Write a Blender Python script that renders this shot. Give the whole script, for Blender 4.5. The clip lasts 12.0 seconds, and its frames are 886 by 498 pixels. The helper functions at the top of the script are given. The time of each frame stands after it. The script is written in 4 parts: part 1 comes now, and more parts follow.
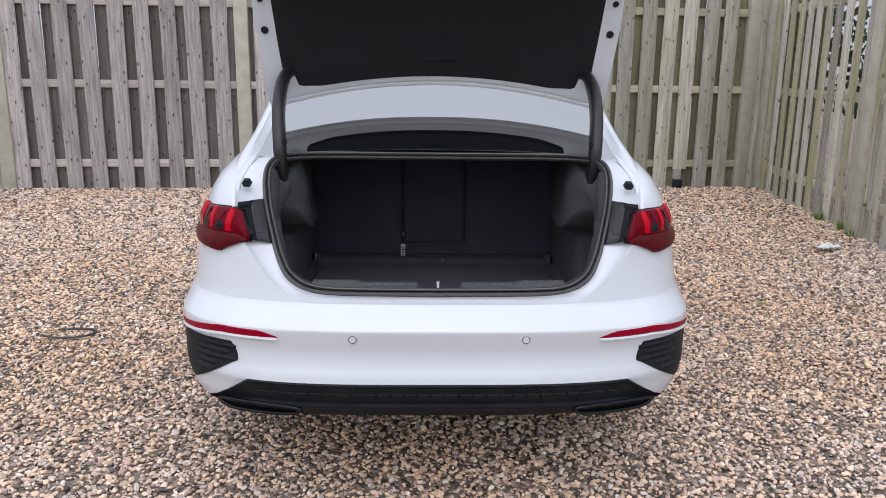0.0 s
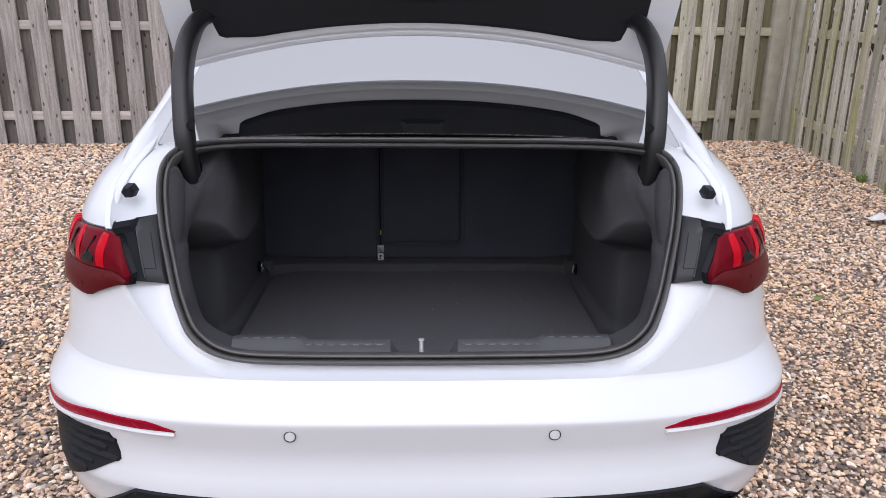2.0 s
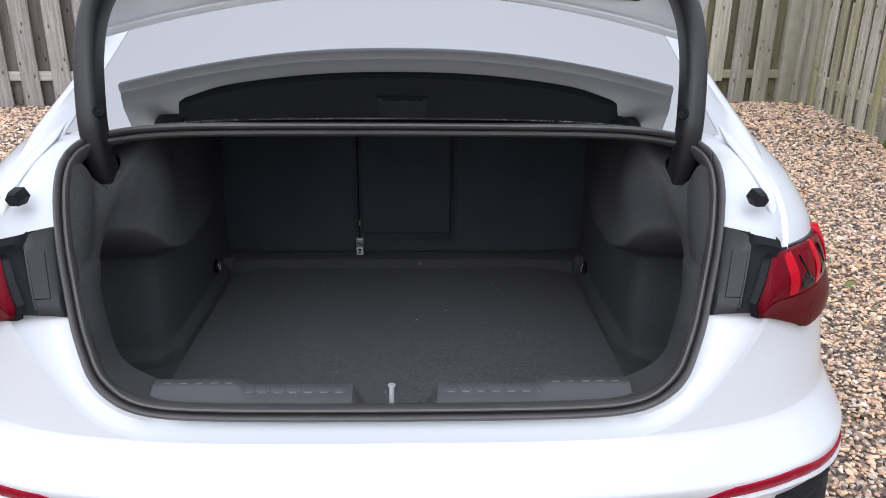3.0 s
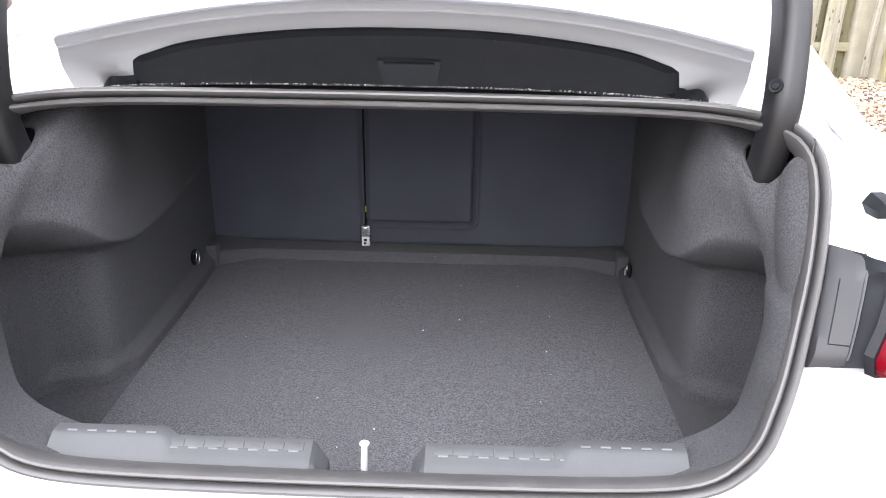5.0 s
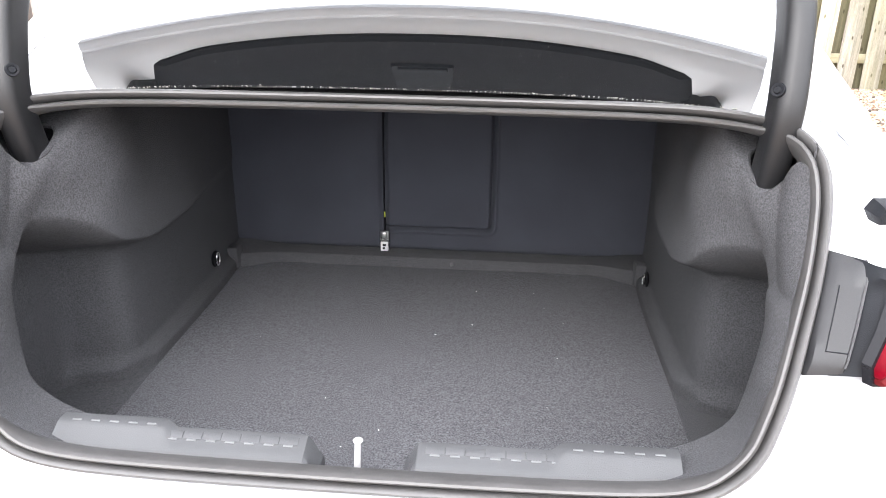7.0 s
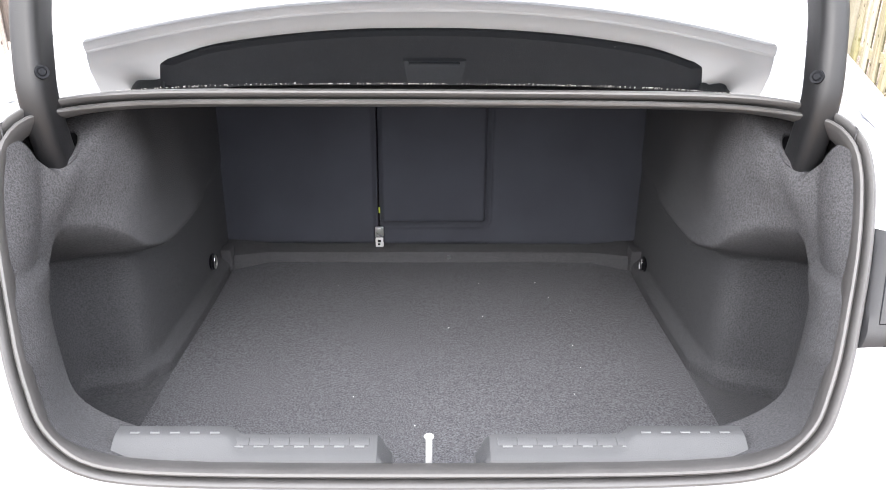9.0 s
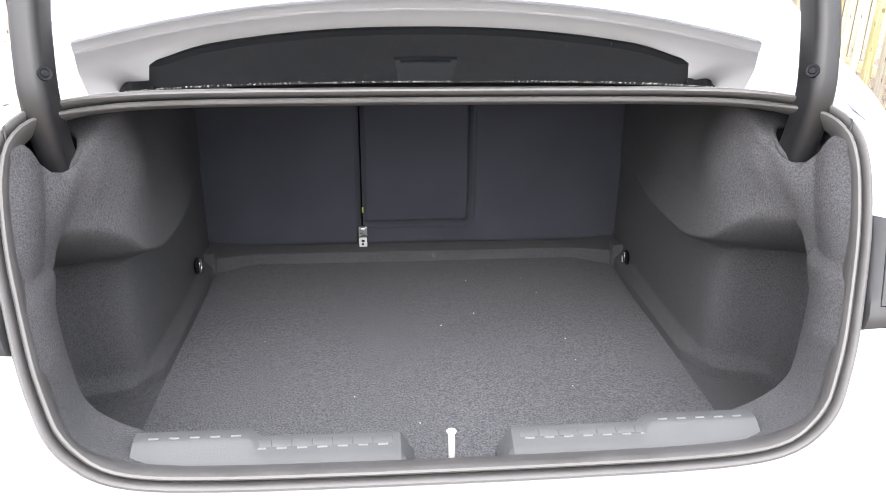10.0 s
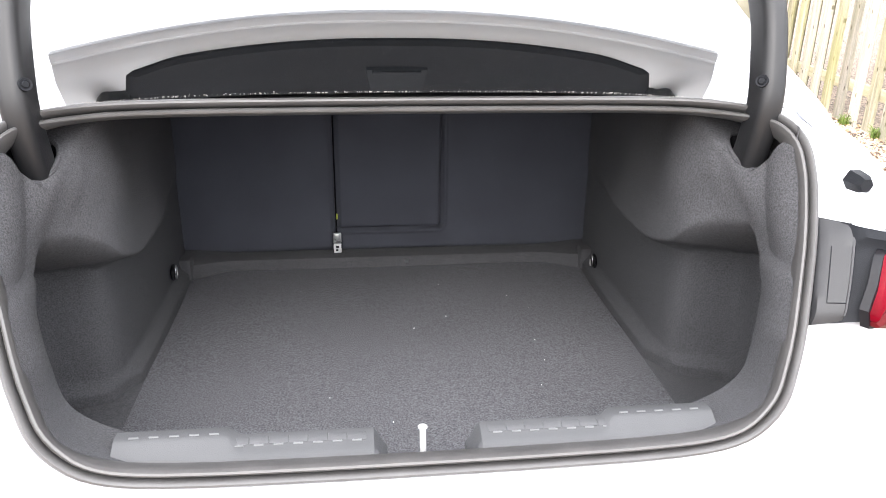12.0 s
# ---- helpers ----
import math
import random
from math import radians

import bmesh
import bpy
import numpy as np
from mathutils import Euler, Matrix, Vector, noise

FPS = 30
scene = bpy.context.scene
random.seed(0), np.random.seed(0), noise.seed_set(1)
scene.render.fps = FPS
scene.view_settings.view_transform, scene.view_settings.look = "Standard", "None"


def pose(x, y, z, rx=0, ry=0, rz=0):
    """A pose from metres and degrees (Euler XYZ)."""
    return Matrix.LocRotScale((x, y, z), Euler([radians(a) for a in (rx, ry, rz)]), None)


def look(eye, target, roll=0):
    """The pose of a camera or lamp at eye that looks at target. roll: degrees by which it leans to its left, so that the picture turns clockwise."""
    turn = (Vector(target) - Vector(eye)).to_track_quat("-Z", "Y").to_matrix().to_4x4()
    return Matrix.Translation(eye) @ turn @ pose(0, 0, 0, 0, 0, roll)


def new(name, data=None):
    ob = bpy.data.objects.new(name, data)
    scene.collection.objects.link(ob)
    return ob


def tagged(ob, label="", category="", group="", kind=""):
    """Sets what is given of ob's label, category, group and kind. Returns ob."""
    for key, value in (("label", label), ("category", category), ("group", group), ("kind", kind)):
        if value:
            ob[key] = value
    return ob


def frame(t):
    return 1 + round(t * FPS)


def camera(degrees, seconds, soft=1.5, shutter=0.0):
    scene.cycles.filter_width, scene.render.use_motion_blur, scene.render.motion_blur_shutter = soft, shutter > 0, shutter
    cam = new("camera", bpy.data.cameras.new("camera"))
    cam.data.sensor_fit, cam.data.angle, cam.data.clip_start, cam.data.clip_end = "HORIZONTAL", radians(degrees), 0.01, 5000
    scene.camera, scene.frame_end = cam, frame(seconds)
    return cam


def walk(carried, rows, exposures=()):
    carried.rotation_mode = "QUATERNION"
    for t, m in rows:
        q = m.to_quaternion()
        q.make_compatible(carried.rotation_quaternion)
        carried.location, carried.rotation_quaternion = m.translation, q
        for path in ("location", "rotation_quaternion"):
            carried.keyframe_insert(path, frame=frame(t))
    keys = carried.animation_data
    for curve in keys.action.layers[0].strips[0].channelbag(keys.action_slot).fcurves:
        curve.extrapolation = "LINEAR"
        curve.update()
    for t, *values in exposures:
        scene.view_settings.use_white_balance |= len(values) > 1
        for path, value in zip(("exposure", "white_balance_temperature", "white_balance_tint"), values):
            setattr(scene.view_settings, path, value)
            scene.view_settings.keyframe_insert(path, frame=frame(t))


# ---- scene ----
cam = camera(60.0, 12.0, 0.88)
PATH = [
    (0, (-0.065, -0.059, 1.399), (-0.002, 1.887, 0.943), 0.7),
    (0.5, (-0.066, 0.087, 1.406), (0.002, 2.028, 0.926), 0.7),
    (1, (-0.089, 0.363, 1.436), (-0.014, 2.296, 0.926), 0.7),
    (1.5, (-0.08, 0.575, 1.412), (-0.004, 2.495, 0.858), 0.7),
    (2, (-0.016, 0.803, 1.414), (0.056, 2.709, 0.812), 0.7),
    (2.5, (0.037, 0.995, 1.408), (0.103, 2.884, 0.753), 0.7),
    (3, (0.045, 1.174, 1.411), (0.105, 3.044, 0.703), 0.6),
    (3.2, (0.034, 1.25, 1.411), (0.092, 3.113, 0.686), 0.6),
    (4.8, (0.103, 1.508, 1.348), (0.078, 3.35, 0.569), 1.0),
    (5, (0.113, 1.512, 1.342), (0.065, 3.354, 0.564), 1.0),
    (5.5, (0.13, 1.516, 1.336), (0.032, 3.358, 0.563), 0.9),
    (6, (0.156, 1.514, 1.337), (0.021, 3.358, 0.574), 0.8),
    (6.5, (0.177, 1.507, 1.334), (0.024, 3.352, 0.579), 0.8),
    (7, (0.169, 1.502, 1.333), (0.018, 3.35, 0.581), 0.7),
    (9, (0.0, 1.493, 1.334), (0.029, 3.34, 0.567), 0.5),
    (9.5, (-0.055, 1.488, 1.334), (0.042, 3.332, 0.567), 0.5),
    (10, (-0.086, 1.488, 1.331), (0.07, 3.329, 0.566), 0.6),
    (10.5, (-0.104, 1.478, 1.333), (0.095, 3.316, 0.571), 0.6),
    (11, (-0.11, 1.462, 1.336), (0.111, 3.301, 0.58), 0.8),
    (11.5, (-0.099, 1.45, 1.342), (0.128, 3.29, 0.59), 0.8),
    (12, (-0.082, 1.444, 1.342), (0.137, 3.287, 0.596), 0.9),
]

# ---------------------------------------------------------------- light
EXPO = [(0.0, -0.12, 6130, 13), (0.8, 0.0, 6300, 17), (1.6, 0.07, 6300, 17), (2.4, 0.03, 6250, 15), (3.2, 0.28, 6180, 12), (4.8, 1.88, 6480, 14), (5.5, 2.00, 6580, 13), (6.5, 2.07, 6640, 12), (10.0, 2.09, 6720, 12), (12.0, 1.98, 6740, 12)]
walk(cam, [(t, look(eye, target, roll)) for t, eye, target, roll in PATH], EXPO)

world = bpy.data.worlds.new("overcast_sky")
scene.world = world
world.use_nodes = True
wn, wl = world.node_tree.nodes, world.node_tree.links
sky = wn.new("ShaderNodeTexSky")
sky.sky_type, sky.sun_disc = "NISHITA", False
sky.sun_elevation, sky.sun_rotation = radians(39), radians(180)
sky.air_density, sky.dust_density = 1.0, 3.0
grey = wn.new("ShaderNodeHueSaturation")
grey.inputs["Saturation"].default_value = 0.18
cloud = wn.new("ShaderNodeMix")
cloud.data_type = "RGBA"
cloud.inputs["Factor"].default_value = 0.72
cloud.inputs["B"].default_value = (7.5, 7.8, 8.45, 1)
wl.new(sky.outputs["Color"], grey.inputs["Color"])
wl.new(grey.outputs["Color"], cloud.inputs["A"])
# overcast: the zenith is brighter than the horizon
way, height, rise = wn.new("ShaderNodeTexCoord"), wn.new("ShaderNodeSeparateXYZ"), wn.new("ShaderNodeMapRange")
rise.inputs["To Min"].default_value, rise.inputs["To Max"].default_value = 0.55, 1.76
dome = wn.new("ShaderNodeVectorMath")
dome.operation = "SCALE"
wl.new(way.outputs["Generated"], height.inputs["Vector"])
wl.new(height.outputs["Z"], rise.inputs["Value"])
wl.new(cloud.outputs["Result"], dome.inputs[0])
wl.new(rise.outputs["Result"], dome.inputs["Scale"])
wl.new(dome.outputs["Vector"], wn["Background"].inputs["Color"])
wn["Background"].inputs["Strength"].default_value = 0.150

sun = new("sun", bpy.data.lights.new("sun", "SUN"))
sun.data.energy, sun.data.angle, sun.data.color = 0.5, radians(70), (1.0, 0.97, 0.92)
sun.matrix_basis = look((-3.0, -2.6, 4.6), (0, 2.5, 0))


# ---------------------------------------------------------------- materials
def mat(name, c1, c2, rough=0.5, scale=6.0, bump=0.0, bump_scale=200.0, metal=0.0, coat=0.0, ior=1.5,
        stretch=(1, 1, 1), rough_var=0.08, grain=0.35, detail=6, spread=0.0, band=(0.32, 0.68), knots=False, moss=None):
    """Two-scale procedural surface: broad patches c1 to c2, fine grain, relief and uneven gloss."""
    m = bpy.data.materials.new(name)
    m.use_nodes = True
    n, l = m.node_tree.nodes, m.node_tree.links
    b = n["Principled BSDF"]
    tc, mp = n.new("ShaderNodeTexCoord"), n.new("ShaderNodeMapping")
    mp.inputs["Scale"].default_value = stretch
    l.new(tc.outputs["Object"], mp.inputs["Vector"])
    inf = n.new("ShaderNodeObjectInfo")
    off = n.new("ShaderNodeVectorMath")
    off.operation = "SCALE"
    off.inputs[0].default_value = (17.0, 31.0, 23.0)
    l.new(inf.outputs["Random"], off.inputs["Scale"])
    l.new(off.outputs["Vector"], mp.inputs["Location"])
    big, fine = n.new("ShaderNodeTexNoise"), n.new("ShaderNodeTexNoise")
    big.inputs["Scale"].default_value, big.inputs["Detail"].default_value = scale, detail
    fine.inputs["Scale"].default_value, fine.inputs["Detail"].default_value = bump_scale, 3
    for t in (big, fine):
        l.new(mp.outputs["Vector"], t.inputs["Vector"])
    both = n.new("ShaderNodeMix")
    both.inputs["Factor"].default_value = grain
    l.new(big.outputs["Fac"], both.inputs["A"])
    l.new(fine.outputs["Fac"], both.inputs["B"])
    ramp = n.new("ShaderNodeMapRange")
    ramp.inputs["From Min"].default_value, ramp.inputs["From Max"].default_value = band
    l.new(both.outputs["Result"], ramp.inputs["Value"])
    col = n.new("ShaderNodeMix")
    col.data_type = "RGBA"
    col.inputs["A"].default_value, col.inputs["B"].default_value = (*c1, 1), (*c2, 1)
    l.new(ramp.outputs["Result"], col.inputs["Factor"])
    out = col.outputs["Result"]
    if knots:
        km, kv, kr, kx = n.new("ShaderNodeMapping"), n.new("ShaderNodeTexVoronoi"), n.new("ShaderNodeMapRange"), n.new("ShaderNodeMix")
        face, flat = n.new("ShaderNodeSeparateXYZ"), n.new("ShaderNodeCombineXYZ")
        km.inputs["Scale"].default_value = (8.0, 1.0, 3.6)
        kv.voronoi_dimensions = "2D"
        kv.inputs["Scale"].default_value = 1.0
        l.new(tc.outputs["Object"], km.inputs["Vector"])
        l.new(off.outputs["Vector"], km.inputs["Location"])
        l.new(km.outputs["Vector"], face.inputs["Vector"])
        l.new(face.outputs["X"], flat.inputs["X"])
        l.new(face.outputs["Z"], flat.inputs["Y"])
        l.new(flat.outputs["Vector"], kv.inputs["Vector"])
        l.new(kv.outputs["Distance"], kr.inputs["Value"])
        kr.inputs["From Min"].default_value, kr.inputs["From Max"].default_value = 0.045, 0.085
        kr.inputs["To Min"].default_value, kr.inputs["To Max"].default_value = 0.9, 0.0
        kx.data_type = "RGBA"
        kx.inputs["B"].default_value = (c1[0] * 0.35, c1[1] * 0.3, c1[2] * 0.25, 1)
        l.new(kr.outputs["Result"], kx.inputs["Factor"])
        l.new(out, kx.inputs["A"])
        out = kx.outputs["Result"]
    if moss:
        gm, gn, gr, gx = n.new("ShaderNodeMapping"), n.new("ShaderNodeTexNoise"), n.new("ShaderNodeMapRange"), n.new("ShaderNodeMix")
        gm.inputs["Scale"].default_value = (9.0, 2.0, 1.1)
        gn.inputs["Scale"].default_value, gn.inputs["Detail"].default_value = 1.0, 4
        l.new(tc.outputs["Object"], gm.inputs["Vector"])
        l.new(off.outputs["Vector"], gm.inputs["Location"])
        l.new(gm.outputs["Vector"], gn.inputs["Vector"])
        l.new(gn.outputs["Fac"], gr.inputs["Value"])
        gr.inputs["From Min"].default_value, gr.inputs["From Max"].default_value, gr.inputs["To Max"].default_value = 0.40, 0.66, moss[1]
        gx.data_type = "RGBA"
        gx.inputs["B"].default_value = (*moss[0], 1)
        l.new(gr.outputs["Result"], gx.inputs["Factor"])
        l.new(out, gx.inputs["A"])
        out = gx.outputs["Result"]
    if spread:
        hsv, mr = n.new("ShaderNodeHueSaturation"), n.new("ShaderNodeMapRange")
        mr.inputs["To Min"].default_value, mr.inputs["To Max"].default_value = 1 - spread, 1 + spread
        l.new(inf.outputs["Random"], mr.inputs["Value"])
        l.new(mr.outputs["Result"], hsv.inputs["Value"])
        l.new(out, hsv.inputs["Color"])
        out = hsv.outputs["Color"]
    l.new(out, b.inputs["Base Color"])
    rr = n.new("ShaderNodeMapRange")
    rr.inputs["To Min"].default_value, rr.inputs["To Max"].default_value = max(0.0, rough - rough_var), min(1.0, rough + rough_var)
    l.new(big.outputs["Fac"], rr.inputs["Value"])
    l.new(rr.outputs["Result"], b.inputs["Roughness"])
    b.inputs["Metallic"].default_value, b.inputs["IOR"].default_value = metal, ior
    b.inputs["Coat Weight"].default_value, b.inputs["Coat Roughness"].default_value = coat, 0.04
    if bump:
        bp = n.new("ShaderNodeBump")
        bp.inputs["Strength"].default_value, bp.inputs["Distance"].default_value = 1.0, bump
        l.new(fine.outputs["Fac"], bp.inputs["Height"])
        l.new(bp.outputs["Normal"], b.inputs["Normal"])
    return m


WHITE = mat("white_car_paint", (0.665, 0.690, 0.725), (0.700, 0.722, 0.755), 0.32, 2.0, coat=0.8, rough_var=0.04, grain=0.1)
# Carpet kept lighter than the felt: light on the floor put into its colour.
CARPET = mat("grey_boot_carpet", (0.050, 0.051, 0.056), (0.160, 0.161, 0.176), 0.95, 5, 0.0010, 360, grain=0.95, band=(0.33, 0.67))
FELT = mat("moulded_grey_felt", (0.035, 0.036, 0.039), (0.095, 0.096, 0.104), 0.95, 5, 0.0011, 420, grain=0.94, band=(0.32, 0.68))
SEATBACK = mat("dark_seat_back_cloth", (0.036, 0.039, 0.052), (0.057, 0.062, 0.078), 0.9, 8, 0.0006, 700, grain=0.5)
RUBBER = mat("black_rubber_seal", (0.060, 0.059, 0.059), (0.082, 0.080, 0.080), 0.47, 20, 0.0002, 300, ior=1.66)
PLASTIC = mat("grey_sill_plastic", (0.062, 0.064, 0.068), (0.078, 0.080, 0.085), 0.5, 10, 0.0003, 900, grain=0.4)
BLACK = mat("black_textured_plastic", (0.010, 0.011, 0.014), (0.020, 0.022, 0.026), 0.55, 12, 0.0003, 700, ior=1.25)
GLOSSBLACK = mat("gloss_black_trim", (0.006, 0.006, 0.008), (0.011, 0.011, 0.014), 0.18, 12, ior=1.35)
ARM = mat("black_hinge_cover", (0.01238, 0.0129, 0.01435), (0.02167, 0.02219, 0.02392), 0.40, 10, 0.0002, 800)
PAD = mat("soft_grey_moulding", (0.024, 0.025, 0.028), (0.038, 0.039, 0.042), 0.45, 10, 0.0002, 800)
LINER = mat("black_lid_lining", (0.0040, 0.0040, 0.0060), (0.0090, 0.0090, 0.0120), 0.9, 8, 0.0006, 500)
GLASS = mat("dark_rear_glass", (0.004, 0.005, 0.006), (0.006, 0.007, 0.008), 0.012, 3, ior=4.2, rough_var=0.006, grain=0.0)
RED = mat("red_lamp_lens", (0.42, 0.001, 0.010), (0.58, 0.002, 0.016), 0.12, 30, ior=1.22, rough_var=0.03)
MAROON = mat("deep_red_lens", (0.110, 0.0007, 0.006), (0.170, 0.0012, 0.010), 0.08, 30, ior=1.18, rough_var=0.02)
DARKRED = mat("smoked_red_lens", (0.075, 0.004, 0.006), (0.110, 0.009, 0.011), 0.3, 60, 0.0004, 260, ior=1.2)
REFL = mat("red_reflector", (0.26, 0.001, 0.016), (0.36, 0.002, 0.026), 0.25, 90, 0.0006, 400, ior=1.2)
STEEL = mat("bright_steel", (0.55, 0.55, 0.55), (0.7, 0.7, 0.7), 0.28, 40, metal=1.0)
YELLOW = mat("yellow_plate", (0.80, 0.52, 0.01), (0.82, 0.55, 0.02), 0.35, 10)
TYRE = mat("tyre_rubber", (0.015, 0.015, 0.015), (0.03, 0.03, 0.03), 0.8, 20, 0.001, 150)
ALLOY = mat("grey_alloy", (0.25, 0.25, 0.26), (0.35, 0.35, 0.36), 0.3, 10, metal=1.0)
GRIT = mat("pale_grit", (0.28, 0.27, 0.25), (0.46, 0.44, 0.41), 0.7, 200)
# rib ends paler than the sill plastic: caught light put into the colour
LITRIB = mat("lit_rib_edge", (0.15, 0.155, 0.16), (0.19, 0.195, 0.20), 0.5, 30)
ZINC = mat("dull_zinc", (0.50, 0.50, 0.50), (0.62, 0.62, 0.62), 0.42, 40, metal=0.35)
LABELWHITE = mat("white_label", (0.7, 0.7, 0.7), (0.8, 0.8, 0.8), 0.5, 20)
LIME = mat("lime_ribbon", (0.55, 0.65, 0.05), (0.65, 0.75, 0.1), 0.6, 20)
GREYWOOD = mat("weathered_grey_board", (0.209, 0.186, 0.174), (0.543, 0.500, 0.470), 0.85, 5.0, 0.0015, 60, stretch=(9, 9, 0.55), spread=0.22, grain=0.45, knots=True, band=(0.36, 0.64))
GREENWOOD = mat("algae_green_board", (0.28, 0.262, 0.185), (0.76, 0.71, 0.55), 0.85, 5.0, 0.0015, 60, stretch=(9, 9, 0.5), spread=0.34, grain=0.45, knots=True, moss=((0.42, 0.42, 0.14), 0.6))
OLIVEWOOD = mat("olive_tinged_board", (0.25, 0.236, 0.2), (0.68, 0.64, 0.55), 0.85, 5.0, 0.0015, 60, stretch=(9, 9, 0.5), spread=0.34, grain=0.45, knots=True, moss=((0.34, 0.34, 0.18), 0.36))
# darker copy of the olive wood: shade between the boards put into the colour
SHADEDOLIVE = mat("olive_tinged_shaded_back_board", (0.090, 0.081, 0.051), (0.234, 0.215, 0.141), 0.88, 5.0, 0.0015, 60, stretch=(9, 9, 0.5), spread=0.25, grain=0.45, knots=True, moss=((0.250, 0.241, 0.127), 0.4))
# weathered grey wood darkened for the back row, gap shade included in its colour
SHADEDBACK = mat("weathered_shaded_back_board", (0.092, 0.081, 0.074), (0.244, 0.211, 0.194), 0.88, 5.0, 0.0015, 60, stretch=(9, 9, 0.5), spread=0.25, grain=0.45, knots=True)
RAILWOOD = mat("weathered_rail", (0.330, 0.290, 0.262), (0.590, 0.540, 0.500), 0.85, 4.0, 0.001, 60, stretch=(0.6, 9, 9), spread=0.15)
RAILGREEN = mat("algae_green_rail", (0.300, 0.282, 0.185), (0.560, 0.525, 0.375), 0.85, 4.0, 0.001, 60, stretch=(0.6, 9, 9), spread=0.15)
POST = mat("pale_concrete_post", (0.363, 0.345, 0.273), (0.506, 0.494, 0.399), 0.9, 8, 0.001, 120, spread=0.1)
NAIL = mat("rusty_nail", (0.04, 0.032, 0.028), (0.09, 0.07, 0.06), 0.7, 40)
LEAFGREEN = mat("green_leaf", (0.10, 0.16, 0.03), (0.20, 0.28, 0.05), 0.6, 30)
HEDGE = mat("dark_hedge_leaf", (0.02, 0.035, 0.012), (0.06, 0.085, 0.03), 0.6, 9)
LITTER = mat("dry_leaf_litter", (0.10, 0.045, 0.028), (0.24, 0.13, 0.075), 0.8, 25)
LEAFBROWN = mat("brown_leaf", (0.16, 0.08, 0.03), (0.24, 0.13, 0.06), 0.7, 30)
CABLE = mat("dark_hose", (0.03, 0.03, 0.03), (0.05, 0.05, 0.05), 0.5, 30)


def stone_material():
    m = bpy.data.materials.new("mixed_river_gravel")
    m.use_nodes = True
    n, l = m.node_tree.nodes, m.node_tree.links
    b, geo = n["Principled BSDF"], n.new("ShaderNodeNewGeometry")
    ramp = n.new("ShaderNodeValToRGB")
    stops = [(0.0, (0.067, 0.056, 0.052)), (0.14, (0.228, 0.181, 0.158)), (0.27, (0.517, 0.364, 0.250)), (0.42, (0.807, 0.576, 0.395)),
             (0.58, (0.952, 0.729, 0.525)), (0.72, (0.683, 0.453, 0.330)), (0.86, (0.455, 0.376, 0.335)), (1.0, (0.983, 0.857, 0.720))]
    while len(ramp.color_ramp.elements) < len(stops):
        ramp.color_ramp.elements.new(0.5)
    for e, (p, c) in zip(ramp.color_ramp.elements, stops):
        e.position, e.color = p, (*c, 1)
    l.new(geo.outputs["Random Per Island"], ramp.inputs["Fac"])
    tc, nz = n.new("ShaderNodeTexCoord"), n.new("ShaderNodeTexNoise")
    nz.inputs["Scale"].default_value, nz.inputs["Detail"].default_value = 90, 5
    l.new(tc.outputs["Object"], nz.inputs["Vector"])
    area = n.new("ShaderNodeTexNoise")
    area.inputs["Scale"].default_value = 0.7
    l.new(tc.outputs["Object"], area.inputs["Vector"])
    mr, mr2 = n.new("ShaderNodeMapRange"), n.new("ShaderNodeMapRange")
    mr.inputs["To Min"].default_value, mr.inputs["To Max"].default_value = 0.72, 1.25
    mr2.inputs["From Min"].default_value, mr2.inputs["From Max"].default_value = 0.3, 0.7
    mr2.inputs["To Min"].default_value, mr2.inputs["To Max"].default_value = 0.85, 1.2
    l.new(nz.outputs["Fac"], mr.inputs["Value"])
    l.new(area.outputs["Fac"], mr2.inputs["Value"])
    hs = n.new("ShaderNodeHueSaturation")
    l.new(ramp.outputs["Color"], hs.inputs["Color"])
    l.new(mr.outputs["Result"], hs.inputs["Value"])
    l.new(mr2.outputs["Result"], hs.inputs["Saturation"])
    l.new(hs.outputs["Color"], b.inputs["Base Color"])
    b.inputs["Roughness"].default_value = 0.75
    return m


def ground_material():
    m = bpy.data.materials.new("gravel_bed")
    m.use_nodes = True
    n, l = m.node_tree.nodes, m.node_tree.links
    b, tc = n["Principled BSDF"], n.new("ShaderNodeTexCoord")
    vor, nz = n.new("ShaderNodeTexVoronoi"), n.new("ShaderNodeTexNoise")
    vor.inputs["Scale"].default_value, nz.inputs["Scale"].default_value = 58, 1.2
    for t in (vor, nz):
        l.new(tc.outputs["Object"], t.inputs["Vector"])
    ramp = n.new("ShaderNodeValToRGB")
    for e, (p, c) in zip(ramp.color_ramp.elements, [(0.0, (0.06, 0.049, 0.042)), (1.0, (0.52, 0.400, 0.300))]):
        e.position, e.color = p, (*c, 1)
    sep = n.new("ShaderNodeSeparateColor")
    l.new(vor.outputs["Color"], sep.inputs["Color"])
    l.new(sep.outputs["Red"], ramp.inputs["Fac"])
    mix = n.new("ShaderNodeMix")
    mix.data_type, mix.blend_type = "RGBA", "MULTIPLY"
    mix.inputs["Factor"].default_value = 0.5
    l.new(ramp.outputs["Color"], mix.inputs["A"])
    l.new(nz.outputs["Fac"], mix.inputs["B"])
    l.new(mix.outputs["Result"], b.inputs["Base Color"])
    bp = n.new("ShaderNodeBump")
    bp.inputs["Distance"].default_value, bp.invert = 0.012, True
    l.new(vor.outputs["Distance"], bp.inputs["Height"])
    l.new(bp.outputs["Normal"], b.inputs["Normal"])
    b.inputs["Roughness"].default_value = 0.85
    return m


STONE, BED = stone_material(), ground_material()


